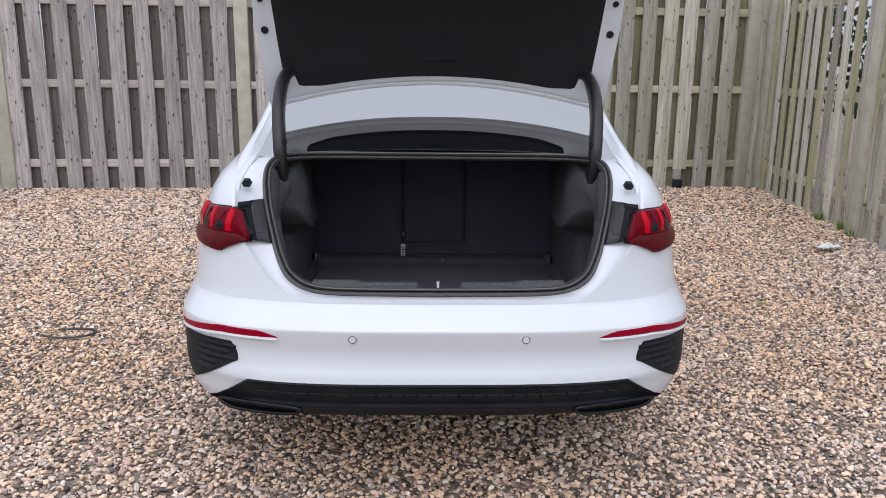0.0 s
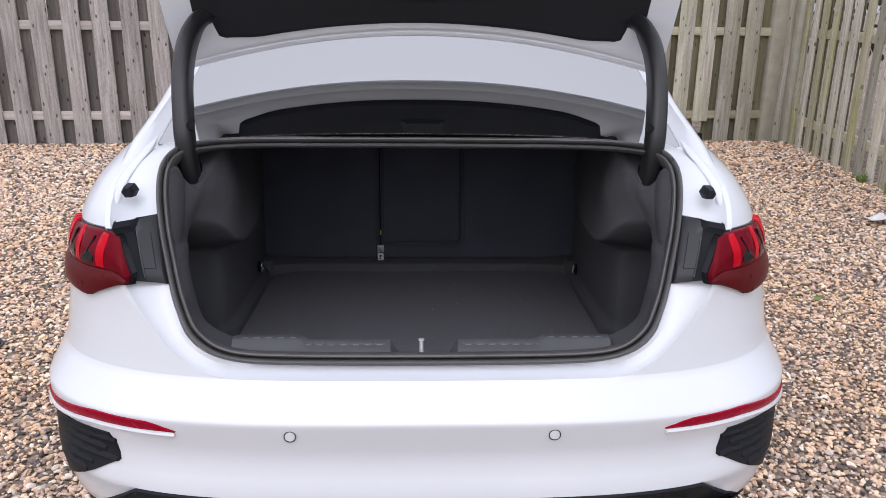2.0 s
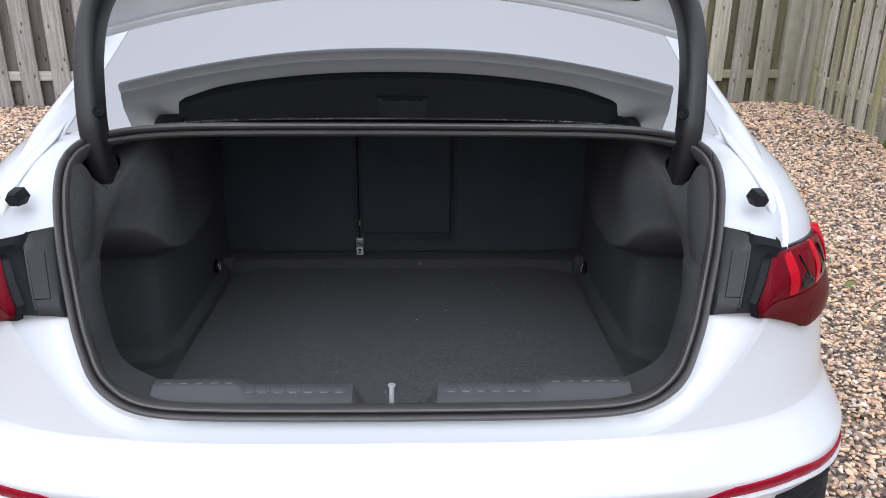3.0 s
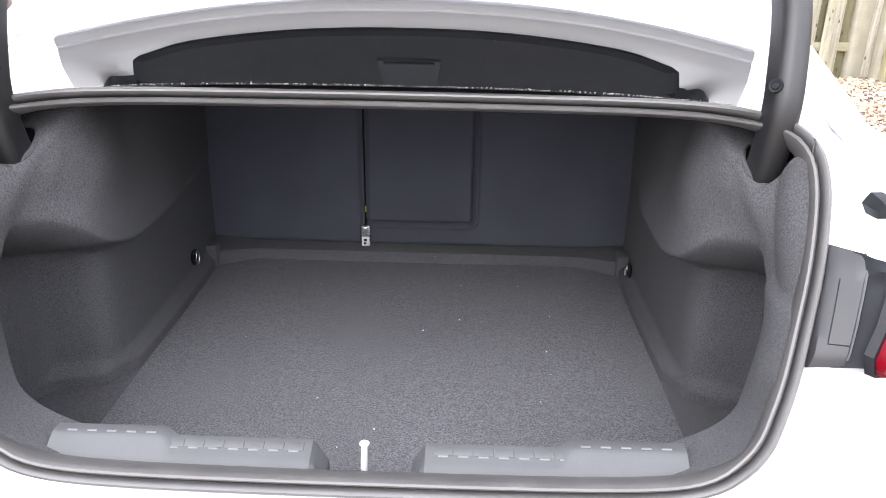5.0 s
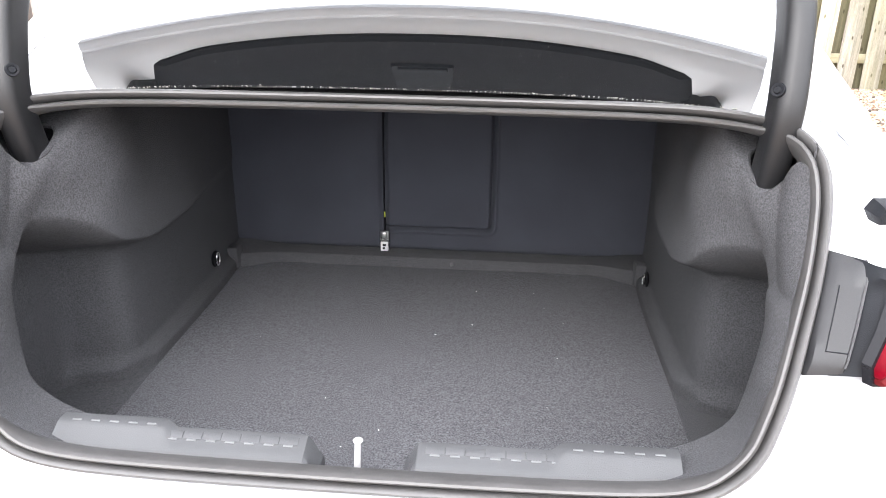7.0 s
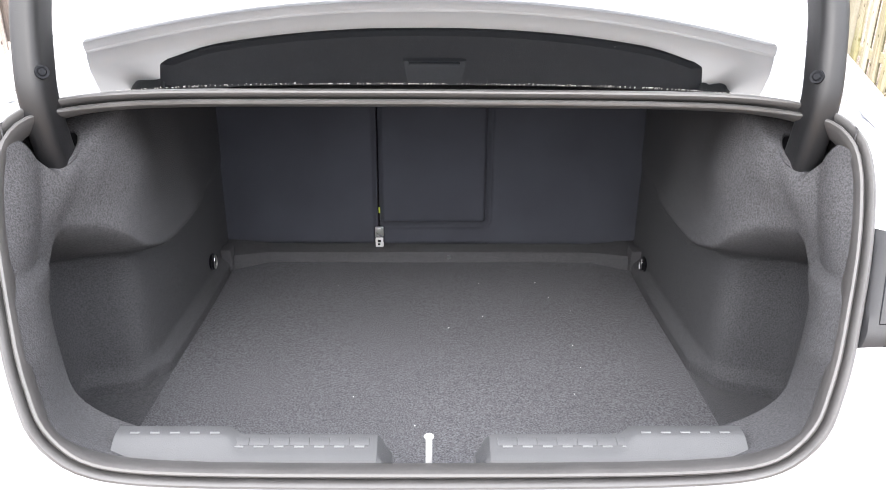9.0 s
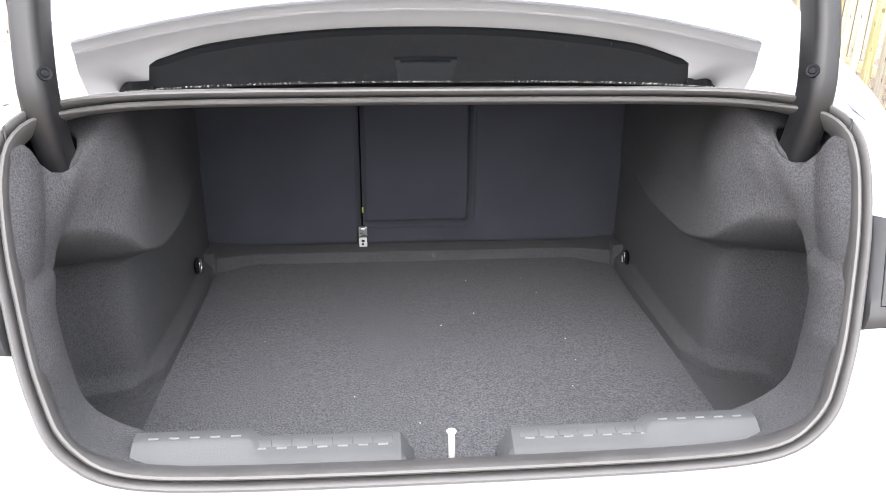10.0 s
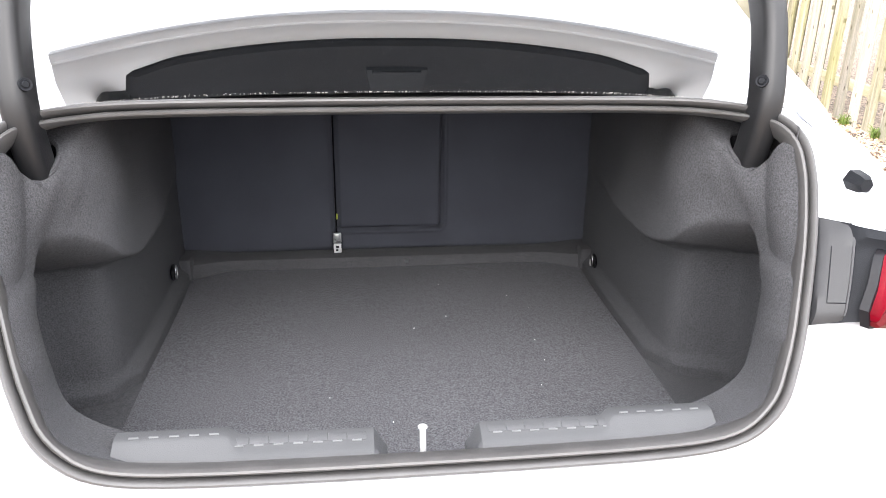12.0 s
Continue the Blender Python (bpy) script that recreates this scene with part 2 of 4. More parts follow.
# ---------------------------------------------------------------- mesh helpers
def mesh_of(name, verts, faces, material, sharp=35):
    me = bpy.data.meshes.new(name)
    me.from_pydata([tuple(v) for v in verts], [], [tuple(f) for f in faces])
    bm = bmesh.new()
    bm.from_mesh(me)
    bmesh.ops.remove_doubles(bm, verts=bm.verts, dist=1e-5)
    bmesh.ops.recalc_face_normals(bm, faces=bm.faces)
    bm.to_mesh(me)
    bm.free()
    me.materials.append(material)
    for p in me.polygons:
        p.use_smooth = True
    me.set_sharp_from_angle(angle=radians(sharp))
    return me


def under(ob, parent):
    """Parent ob, whose mesh is in world coordinates."""
    ob.parent = parent
    if parent.type == "EMPTY":
        ob.matrix_parent_inverse = Matrix.Translation(parent.location).inverted()
    return ob


def part(name, vf, material, parent, label="", sharp=35):
    ob = new(name, mesh_of(name, vf[0], vf[1], material, sharp))
    if parent is not None:
        under(ob, parent)
    return tagged(ob, label)


def join(*pieces):
    verts, faces = [], []
    for v, f in pieces:
        k = len(verts)
        verts += [tuple(p) for p in v]
        faces += [tuple(i + k for i in q) for q in f]
    return verts, faces


def grid(rows, wrap=False, wrap_rows=False):
    """Quads between rows of equally many points."""
    n, verts, faces = len(rows[0]), [p for r in rows for p in r], []
    for i in range(len(rows) if wrap_rows else len(rows) - 1):
        i2 = (i + 1) % len(rows)
        for j in range(n if wrap else n - 1):
            j2 = (j + 1) % n
            faces.append((i * n + j, i * n + j2, i2 * n + j2, i2 * n + j))
    return verts, faces


def flip(vf):
    return [(-x, y, z) for x, y, z in vf[0]], [tuple(reversed(f)) for f in vf[1]]


def side(vf, s):
    return vf if s > 0 else flip(vf)


def both_sides(vf):
    return join(vf, flip(vf))


def box(c, d, bevel=0.0, turn=None, seg=2):
    """A box with rounded edges, centre c and sizes d."""
    bm = bmesh.new()
    bmesh.ops.create_cube(bm, size=1.0, matrix=Matrix.Diagonal((*d, 1)))
    if bevel:
        bmesh.ops.bevel(bm, geom=list(bm.edges), offset=bevel, segments=seg, affect="EDGES", profile=0.5)
    m = Matrix.Translation(c) @ (turn.to_4x4() if turn is not None else Matrix())
    bmesh.ops.transform(bm, matrix=m, verts=bm.verts)
    bm.verts.index_update()
    vf = [tuple(v.co) for v in bm.verts], [tuple(v.index for v in f.verts) for f in bm.faces]
    bm.free()
    return vf


def turned(profile, c, axis="Z", n=24):
    """A solid of revolution: profile of (radius, height) round an axis through c."""
    rows = []
    for r, h in profile:
        row = []
        for k in range(n):
            a = 2 * math.pi * k / n
            u, v = r * math.cos(a), r * math.sin(a)
            p = {"Z": (u, v, h), "Y": (u, h, v), "X": (h, u, v)}[axis]
            row.append((c[0] + p[0], c[1] + p[1], c[2] + p[2]))
        rows.append(row)
    return grid(rows, wrap=True)


def spline(points, n):
    """n points along a Catmull-Rom curve through points."""
    p = [np.array(q, float) for q in points]
    p = [2 * p[0] - p[1]] + p + [2 * p[-1] - p[-2]]
    out = []
    for k in range(n):
        t = k / (n - 1) * (len(p) - 3)
        i = min(int(t), len(p) - 4)
        u = t - i
        a, b, c, d = p[i:i + 4]
        out.append(0.5 * (2 * b + (c - a) * u + (2 * a - 5 * b + 4 * c - d) * u * u + (3 * b - a - 3 * c + d) * u ** 3))
    return out


def even(points, n):
    """Points spaced evenly along a polyline."""
    p = np.array(points)
    s = np.concatenate([[0], np.cumsum(np.linalg.norm(np.diff(p, axis=0), axis=1))])
    t = np.linspace(0, s[-1], n)
    return [np.array([np.interp(v, s, p[:, k]) for k in range(p.shape[1])]) for v in t]


def sweep(path, section, up=(0, 0, 1), closed=False, scales=None):
    """Sweep a closed (u, v) section along a path; v points towards up."""
    path, rows, m = [Vector(p) for p in path], [], len(path)
    for i, p in enumerate(path):
        a = path[(i - 1) % m] if closed or i else p
        b = path[(i + 1) % m] if closed or i < m - 1 else p
        t = (b - a).normalized()
        w = Vector(up)
        sdir = t.cross(w).normalized()
        w = sdir.cross(t).normalized()
        k = scales[i] if scales else 1.0
        rows.append([tuple(p + sdir * (u * k) + w * (v * k)) for u, v in section])
    vf = grid(rows, wrap=True, wrap_rows=closed)
    if not closed:
        n = len(section)
        vf[1].append(tuple(range(n)))
        vf[1].append(tuple((m - 1) * n + k for k in reversed(range(n))))
    return vf


def circle(r, n=10, squash=1.0):
    return [(r * math.cos(2 * math.pi * k / n), squash * r * math.sin(2 * math.pi * k / n)) for k in range(n)]


def rounded(w, h, r, n=4):
    pts = []
    for cx, cy, a0 in ((w / 2 - r, h / 2 - r, 0), (-w / 2 + r, h / 2 - r, 90), (-w / 2 + r, -h / 2 + r, 180), (w / 2 - r, -h / 2 + r, 270)):
        for k in range(n + 1):
            a = radians(a0 + 90 * k / n)
            pts.append((cx + r * math.cos(a), cy + r * math.sin(a)))
    return pts


def smooth01(t):
    t = min(1.0, max(0.0, t))
    return t * t * (3 - 2 * t)


# ---------------------------------------------------------------- ground
def ground_z(y):
    return 0.05 * smooth01((y - 3.6) / 4.6)


def build_ground():
    ys = [-400, -60, -10, -2] + [0.3 * k for k in range(0, 32)] + [10, 12, 20, 60, 400, 1500]
    xs = [-1500, -300, -60, -12, -6, -3, 0, 3, 6, 12, 60, 300, 1500]
    rows = [[(x, y, ground_z(y) - 0.012) for x in xs] for y in ys]
    ob = part("ground", grid(rows), BED, None)
    tagged(ob, "tan gravel bed of the parking yard", "ground", kind="structure")


build_ground()


# ---------------------------------------------------------------- the car's rear skin
NEXP, DEEP = 3.5, 0.6
ZC = [0.20, 0.30, 0.36, 0.40, 0.445, 0.452, 0.475, 0.50, 0.54, 0.60, 0.616, 0.622, 0.630, 0.650, 0.675, 0.692, 0.80, 0.92, 0.98, 1.01, 1.04, 1.065, 1.085, 1.10, 1.115]
YC = [2.28, 2.20, 2.165, 2.155, 2.148, 2.146, 2.150, 2.158, 2.164, 2.153, 2.149, 2.150, 2.155, 2.170, 2.190, 2.203, 2.222, 2.235, 2.250, 2.275, 2.32, 2.38, 2.46, 2.56, 2.68]
ZW = [0.20, 0.30, 0.38, 0.45, 0.52, 0.58, 0.605, 0.622, 0.66, 0.71, 0.78, 0.84, 0.95, 1.00, 1.04, 1.08, 1.115]
WW = [0.80, 0.835, 0.866, 0.874, 0.880, 0.884, 0.884, 0.880, 0.864, 0.850, 0.842, 0.836, 0.806, 0.790, 0.773, 0.748, 0.712]


def rear_y(z):
    return float(np.interp(z, ZC, YC))


def half_w(z):
    return float(np.interp(z, ZW, WW))


def skin(x, z, off=0.0):
    """Point of the rear skin at width x and height z, moved off outwards."""
    def at(x, z):
        q = min(0.99999, abs(x) / half_w(z))
        return rear_y(z) + DEEP * (1 - (1 - q ** NEXP) ** (1 / NEXP))
    y = at(x, z)
    if not off:
        return (x, y, z)
    e = 0.002
    n = Vector(((at(x + e, z) - at(x - e, z)) / (2 * e), -1, (at(x, z + e) - at(x, z - e)) / (2 * e))).normalized()
    return (x + n.x * off, y + n.y * off, z + n.z * off)


def skin_angle(a, z, off=0.0):
    """The same by the angle a (0 behind, 90 degrees at the flank); past 90 it runs along the flank, 1 cm a degree."""
    w, yf = half_w(z) + off, rear_y(z) + DEEP
    if a >= 90:
        return (w, yf + (a - 90) * 0.01, z)
    s, c = math.sin(radians(a)), math.cos(radians(a))
    return (w * s ** (2 / NEXP), yf - (DEEP + off) * c ** (2 / NEXP), z)


def angle_of(x, z):
    q = min(1.0, x / half_w(z))
    return math.degrees(math.asin(q ** (NEXP / 2)))


# inner edge of the outer skin round the boot opening: height, half width
EDGE_Z = [0.692, 0.700, 0.720, 0.760, 0.800, 0.860, 0.960, 1.040, 1.080, 1.115]
EDGE_X = [0.400, 0.440, 0.482, 0.528, 0.562, 0.605, 0.640, 0.664, 0.662, 0.652]


def edge_x(z):
    return float(np.interp(z, EDGE_Z, EDGE_X))


car = tagged(new("car"), "white four-door saloon car with its boot lid open, parked on gravel", "car")
car.location = (0, 4.4, 0)


def flank(z, y0, y1, n):
    return [(half_w(z) + 0.035 * smooth01((y - 2.75) / 0.9), y, z) for y in np.linspace(y0, y1, n)]


def build_body():
    # bumper below the opening, in white
    zs = [0.345, 0.37, 0.40, 0.425, 0.452, 0.464, 0.475, 0.49, 0.50, 0.52, 0.54, 0.56, 0.58, 0.60, 0.612, 0.619, 0.622, 0.626, 0.635, 0.65, 0.665, 0.68, 0.692]
    xs = [0.40 * k / 14 for k in range(15)]
    mid = both_sides(grid([[skin(x, z) for x in xs] for z in zs[4:]]))
    wing = both_sides(grid([[skin(x, z) for x in np.linspace(0.40, 0.597, 9)] for z in (0.452, 0.4525)]))
    hi = [0.692, 0.694, 0.697, 0.703, 0.712, 0.722, 0.74, 0.76, 0.78, 0.80, 0.83, 0.86, 0.90, 0.94, 0.98, 1.0, 1.02, 1.04, 1.055, 1.07, 1.085, 1.10, 1.115]
    rows = []
    for z in zs[:-1] + hi:
        x0 = 0.40 if z < 0.692 else edge_x(z)
        if z < 0.452:
            x0 = 0.597 + 0.155 * (0.452 - z) / 0.107
        a0 = angle_of(x0, z)
        rows.append([skin_angle(a0 + (90 - a0) * k / 26, z) for k in range(27)])
    corner = both_sides(grid(rows))
    part("rear_bumper_and_quarter", join(mid, wing, corner), WHITE, car, "white painted rear bumper and quarter panels", sharp=28)
    # flanks and nose, with the wheel arches left open
    zs = [0.22, 0.26, 0.30, 0.34, 0.38, 0.42, 0.46, 0.50, 0.54, 0.58, 0.62, 0.66, 0.70, 0.78, 0.86, 0.94, 1.0, 1.04, 1.08, 1.115]
    rows = []
    for z in zs:
        drop = 0.0 if z < 0.9 else (z - 0.9) * 0.9
        r = flank(z, rear_y(z) + DEEP, 5.95, 80)
        w = r[-1][0]
        for k in range(1, 17):
            a = math.pi / 2 * k / 16
            r.append((w * max(0.0, math.cos(a)) ** 0.6, 5.95 + (0.69 - drop) * math.sin(a) ** 0.9, z))
        rows.append(r)
    v, f = grid(rows)
    keep = []
    for q in f:
        cy, cz = sum(v[i][1] for i in q) / 4, sum(v[i][2] for i in q) / 4
        if min(math.hypot(cy - 3.13, cz - 0.32), math.hypot(cy - 5.77, cz - 0.32)) > 0.36:
            keep.append(q)
    part("body_side_and_nose", both_sides((v, keep)), WHITE, car)
    # bonnet and belt deck
    rows = []
    for y in np.linspace(5.2, 6.42, 12):
        t = (y - 5.2) / 1.22
        w = 0.70 * (1 - 0.45 * t ** 4)
        rows.append([(w * u, y, 1.115 - 0.10 * t * t - 0.06 * u * u * t) for u in np.linspace(-1, 1, 15)])
    part("bonnet", grid(rows), WHITE, car)
    part("underbody", box((0, 4.50, 0.265), (1.40, 3.4, 0.06), 0.02), BLACK, car)


build_body()

GLASS_A = radians(27.3)
GLASS_Y, GLASS_Z = 2.615, 1.1128


def glass_point(u, s):
    """Rear window: u from -1 to 1 across, s metres up the slope."""
    w = 0.622 - 0.09 * s
    return (w * u, GLASS_Y + s * math.cos(GLASS_A) + 0.005 * u * u, GLASS_Z + s * math.sin(GLASS_A) - 0.0158 * u * u + 0.0019 * u ** 4)


def glass_foot(u):
    """Where the window's lower edge stands on the slope; it sinks behind the seal towards the corners."""
    return 0.022 - 0.024 * smooth01((abs(u) - 0.40) / 0.40)


def build_greenhouse():
    rows = [[glass_point(u, glass_foot(u) + (0.66 - glass_foot(u)) * t) for u in np.linspace(-1, 1, 61)] for t in np.linspace(0, 1, 22)]
    part("rear_window", grid(rows), GLASS, car, "dark rear window reflecting the pale sky")
    # pillars beside the window
    rows = []
    for s in list(np.linspace(-0.16, 0.0, 9)) + list(np.linspace(0.03, 0.70, 16)):
        gx, y, gz = glass_point(1, s)
        low = smooth01(-s / 0.07)
        x, z = max(0.648 - 0.17 * s, gx + 0.014), GLASS_Z + s * math.sin(GLASS_A) - 0.003 - 0.010 * low
        gz -= 0.004 * low
        rows.append([(gx - 0.05 * smooth01(-s / 0.02) - 0.003, y + 0.002, gz - 0.003), (gx - 0.001, y - 0.001, gz + 0.001), (gx + 0.008, y - 0.002, gz + 0.0035), (gx + 0.020, y - 0.002, max(gz + 0.005, z - 0.003)),
                     (x + 0.010, y - 0.003, z + 0.002), (x + 0.024, y + 0.004, z + 0.001), (x + 0.040, y + 0.03, z - 0.005),
                     (x + 0.060, y + 0.09, z - 0.019), (x + 0.078, y + 0.18, z - 0.046), (max(x + 0.088, 0.760), max(y + 0.26, 2.95), min(z - 0.09, 1.06)), (0.775, max(y + 0.5, 4.3), 1.05)])
    for q in (1, -1):
        part("rear_pillar", side(grid(rows), q), WHITE, car)
    # roof, windscreen
    rows = []
    for k in range(22):
        y = 3.19 + (5.35 - 3.19) * k / 21
        z = 1.408 + 0.02 * math.sin(math.pi * min(1.0, (y - 3.19) / 1.3)) if y < 4.5 else 1.408 - (y - 4.5) / 0.85 * 0.30
        w = 0.565 if y < 4.5 else 0.565 + 0.10 * (y - 4.5) / 0.85
        rows.append([(w * u, y, z - 0.03 * u * u) for u in np.linspace(-1, 1, 17)])
    part("roof", grid(rows[:14]), WHITE, car)
    part("windscreen", grid(rows[13:]), GLASS, car)
    rows = [[(x, y, z) for y in np.linspace(2.95 + (z - 1.115) * 1.9, 5.2 - (z - 1.115) * 1.9, 10)] for x, z in ((0.694, 1.115), (0.66, 1.20), (0.62, 1.30), (0.575, 1.385))]
    part("side_window", grid(rows), GLASS, car)
    part("side_window", flip(grid(rows)), GLASS, car)


build_greenhouse()


# ---------------------------------------------------------------- boot opening
HALF = [(0, 2.243, 0.7075), (0.14, 2.243, 0.708), (0.28, 2.244, 0.7095), (0.37, 2.246, 0.714), (0.425, 2.247, 0.728), (0.462, 2.254, 0.749), (0.487, 2.268, 0.772), (0.504, 2.287, 0.800), (0.522, 2.312, 0.840),
        (0.541, 2.348, 0.896), (0.559, 2.386, 0.953), (0.570, 2.420, 1.005), (0.5745, 2.447, 1.045), (0.571, 2.474, 1.079), (0.555, 2.510, 1.103), (0.522, 2.555, 1.114), (0.46, 2.600, 1.117),
        (0.36, 2.628, 1.116), (0.2, 2.640, 1.1150), (0, 2.645, 1.1145)]


def open_y(z):
    """Depth of the boot opening's sides at a height."""
    return 2.225 + 0.65 * (z - 0.706)


def loop_points(inset=0.0, push=0.0, n=180):
    """The boot opening's outline, inset towards its middle and pushed inwards, square to its face."""
    h = even(spline(HALF, 400), n // 2 + 1)
    full = [Vector(q) for q in h] + [Vector((-q[0], q[1], q[2])) for q in reversed(h[1:-1])]
    out, m = [], len(full)
    for i, q in enumerate(full):
        t = (full[(i + 2) % m] - full[(i - 2) % m]).normalized()
        low, top = smooth01((0.760 - q.z) / 0.045), smooth01((q.y - 2.46) / 0.14)
        face = Vector((0, -0.84 - 0.16 * low - 0.11 * top, 0.55 - 0.33 * low - 0.24 * top))
        face = (face - t * face.dot(t)).normalized()
        inward = face.cross(t).normalized()
        if inward.dot(Vector((0, 2.44, 0.93)) - q) < 0:
            inward = -inward
        out.append(tuple(q + inward * inset - face * push))
    return out


def build_opening():
    # painted gutter between the outer skin and the seal
    inner = loop_points(-0.002, 0.004)
    m = len(inner) // 2 + 1
    rows = []
    for i in range(m):
        x, y, z = inner[i]
        if z < 0.716 and x < 0.41:
            ez, ex = 0.692, min(0.40, x)
        else:
            ez = float(np.interp(z, [0.716, 0.738, 0.783, 0.85, 0.91, 0.97, 1.025, 1.075, 1.106, 1.117], [0.6925, 0.706, 0.748, 0.82, 0.90, 0.97, 1.03, 1.07, 1.10, 1.112]))
            ex = edge_x(ez)
        q = skin(ex, ez)
        if y > 2.53:
            k = smooth01((x - 0.34) / 0.16)
            q = (x + 0.12 * k, 2.655 + 0.17 * k, 1.099)
        if y > 2.60:
            continue
        a, b = Vector((x, y, z)), Vector(q)
        dip = smooth01((y - 2.52) / 0.05)
        a -= Vector((0, 0, 0.012 * dip))
        b -= Vector((0, 0, 0.012 * dip))
        step = (b - a)
        rows.append([tuple(a + Vector((0, 0.012, -0.004))), tuple(a), tuple(a + step * 0.35 + Vector((0, 0.010, 0))), tuple(a + step * 0.75 + Vector((0, 0.012, 0))),
                     tuple(a + step * 0.93 + Vector((0, 0.006, 0))), tuple(b), tuple(b + step.normalized() * 0.014 + Vector((0, 0.010, 0)))])
    part("opening_gutter", both_sides(grid(rows)), WHITE, car)
    # raised bead between the sunk deck and the quarter panel
    bead = [(0.632, 2.342, 0.976), (0.645, 2.374, 0.9905), (0.652, 2.414, 1.018), (0.654, 2.468, 1.0445), (0.645, 2.540, 1.074), (0.634, 2.600, 1.097), (0.626, 2.660, 1.124)]
    for q in (1, -1):
        part("deck_bead", side(sweep([(v[0] + 0.002, v[1], v[2] - 0.0024) for v in spline(bead[1:], 40)], circle(0.0125, 16, 0.24), scales=[0.25 + 0.75 * min(1.0, k / 8, (39 - k) / 10) for k in range(40)]), q), WHITE, car)
    # double-lipped rubber seal
    rows = []
    prof = [(-0.001, 0.012), (0.000, -0.002), (0.0018, -0.0085), (0.0045, -0.0120), (0.0072, -0.0126), (0.0100, -0.0105), (0.0120, -0.0045), (0.0131, 0.003), (0.0137, 0.008), (0.0144, 0.002), (0.0156, -0.0050), (0.0176, -0.0096),
            (0.0204, -0.0116), (0.0232, -0.0104), (0.0250, -0.0066), (0.0258, -0.0010), (0.0255, 0.010), (0.023, 0.02)]
    for inset, push in prof:
        rows.append(loop_points(inset, push))
    part("boot_seal", grid(rows, wrap=True), RUBBER, car, "double-lipped grey rubber boot seal")


build_opening()


# ---------------------------------------------------------------- boot interior
def pocket_y(z):
    """Depth of the edge at which the felt jamb turns into the side pocket."""
    return 2.355 + 0.45 * (z - 0.706)


LOW_Y, LOW_X = zip(*spline([(2.30, 0.640), (2.55, 0.644), (2.64, 0.644), (2.69, 0.640), (2.711, 0.627), (2.721, 0.604), (2.729, 0.577), (2.737, 0.552), (2.749, 0.5375), (2.77, 0.530), (2.80, 0.5265), (2.90, 0.523), (3.10, 0.521), (3.25, 0.524), (3.38, 0.536)], 140))
UP_D, UP_X = zip(*spline([(0.04, 0.540), (0.075, 0.5325), (0.10, 0.5305), (0.13, 0.5275), (0.165, 0.513), (0.205, 0.4915), (0.25, 0.4735), (0.30, 0.4645), (0.36, 0.461), (0.45, 0.461), (0.80, 0.472)], 120))
CREASE_Y, CREASE_Z = zip(*spline([(2.38, 0.868), (2.44, 0.876), (2.475, 0.887), (2.51, 0.890), (2.58, 0.871), (2.65, 0.848), (2.70, 0.831), (2.75, 0.818), (2.82, 0.812), (3.0, 0.807), (3.2, 0.801), (3.4, 0.798)], 120))


def wall_x(y, z):
    """Half width of the boot lining: side pocket, round wheel-arch column, swollen upper part that leans out towards the top."""
    d = y - open_y(z)
    foot = smooth01((0.594 - z) / 0.036)
    low = float(np.interp(y + 0.022 * foot ** 2, LOW_Y, LOW_X)) - 0.022 * foot ** 2 * smooth01((y - 2.74) / 0.06)
    zc = float(np.interp(y, CREASE_Y, CREASE_Z))
    high = smooth01((z - 0.915) / 0.10)
    up = float(np.interp(d - 0.45 * high * max(0.0, d - 0.165), UP_D, UP_X)) + 0.03 * smooth01((y - 2.90) / 0.45)
    up -= 0.026 * high * smooth01((d - 0.050) / 0.080) * smooth01((2.95 - y) / 0.35)
    up += 0.20 * max(0.0, z - zc - 0.02) * smooth01((y - 2.64) / 0.20)
    up += (low - 0.004 - up) * smooth01((y - 2.95) / 0.42)
    soft = smooth01((2.66 - y) / 0.10) * smooth01((y - 2.46) / 0.06)
    t = smooth01((z - (zc - 0.025 - 0.013 * soft)) / (0.036 + 0.060 * soft))
    return low + (up - low) * t


SEAL_Z, SEAL_X, SEAL_Y = zip(*[(q[2], q[0], q[1]) for q in loop_points(0.0245, -0.005)[:91] if q[0] > 0.40 and q[2] < 1.078 and q[1] < 2.49])


def lining_x(y, z):
    """The lining's half width, carried on past the pocket's edge to the seal."""
    edge = pocket_y(z)
    x = wall_x(max(y, edge), z)
    if y < edge:
        sx, sy = float(np.interp(z, SEAL_Z, SEAL_X)), float(np.interp(z, SEAL_Z, SEAL_Y))
        k = min(1.0, (edge - y) / (edge - sy))
        x += (sx + 0.004 - x) * k ** 1.4 - 0.005 * math.sin(math.pi * k)
    return x


# hole in the lining's shoulder for the hinge arm
SLOT = [(0.5250, 2.612), (0.5150, 2.600), (0.5095, 2.5790), (0.5115, 2.5525), (0.5250, 2.5335), (0.5470, 2.5315), (0.5550, 2.545), (0.560, 2.57), (0.560, 2.600), (0.548, 2.614)]


def shoulder_z(y):
    return min(1.094, 1.026 + 0.46 * (y - 2.538))


def in_slot(p):
    inside = False
    for (ax, ay), (bx, by) in zip(SLOT, SLOT[1:] + SLOT[:1]):
        if (ay > p[1]) != (by > p[1]) and p[0] < ax + (p[1] - ay) * (bx - ax) / (by - ay):
            inside = not inside
    return inside


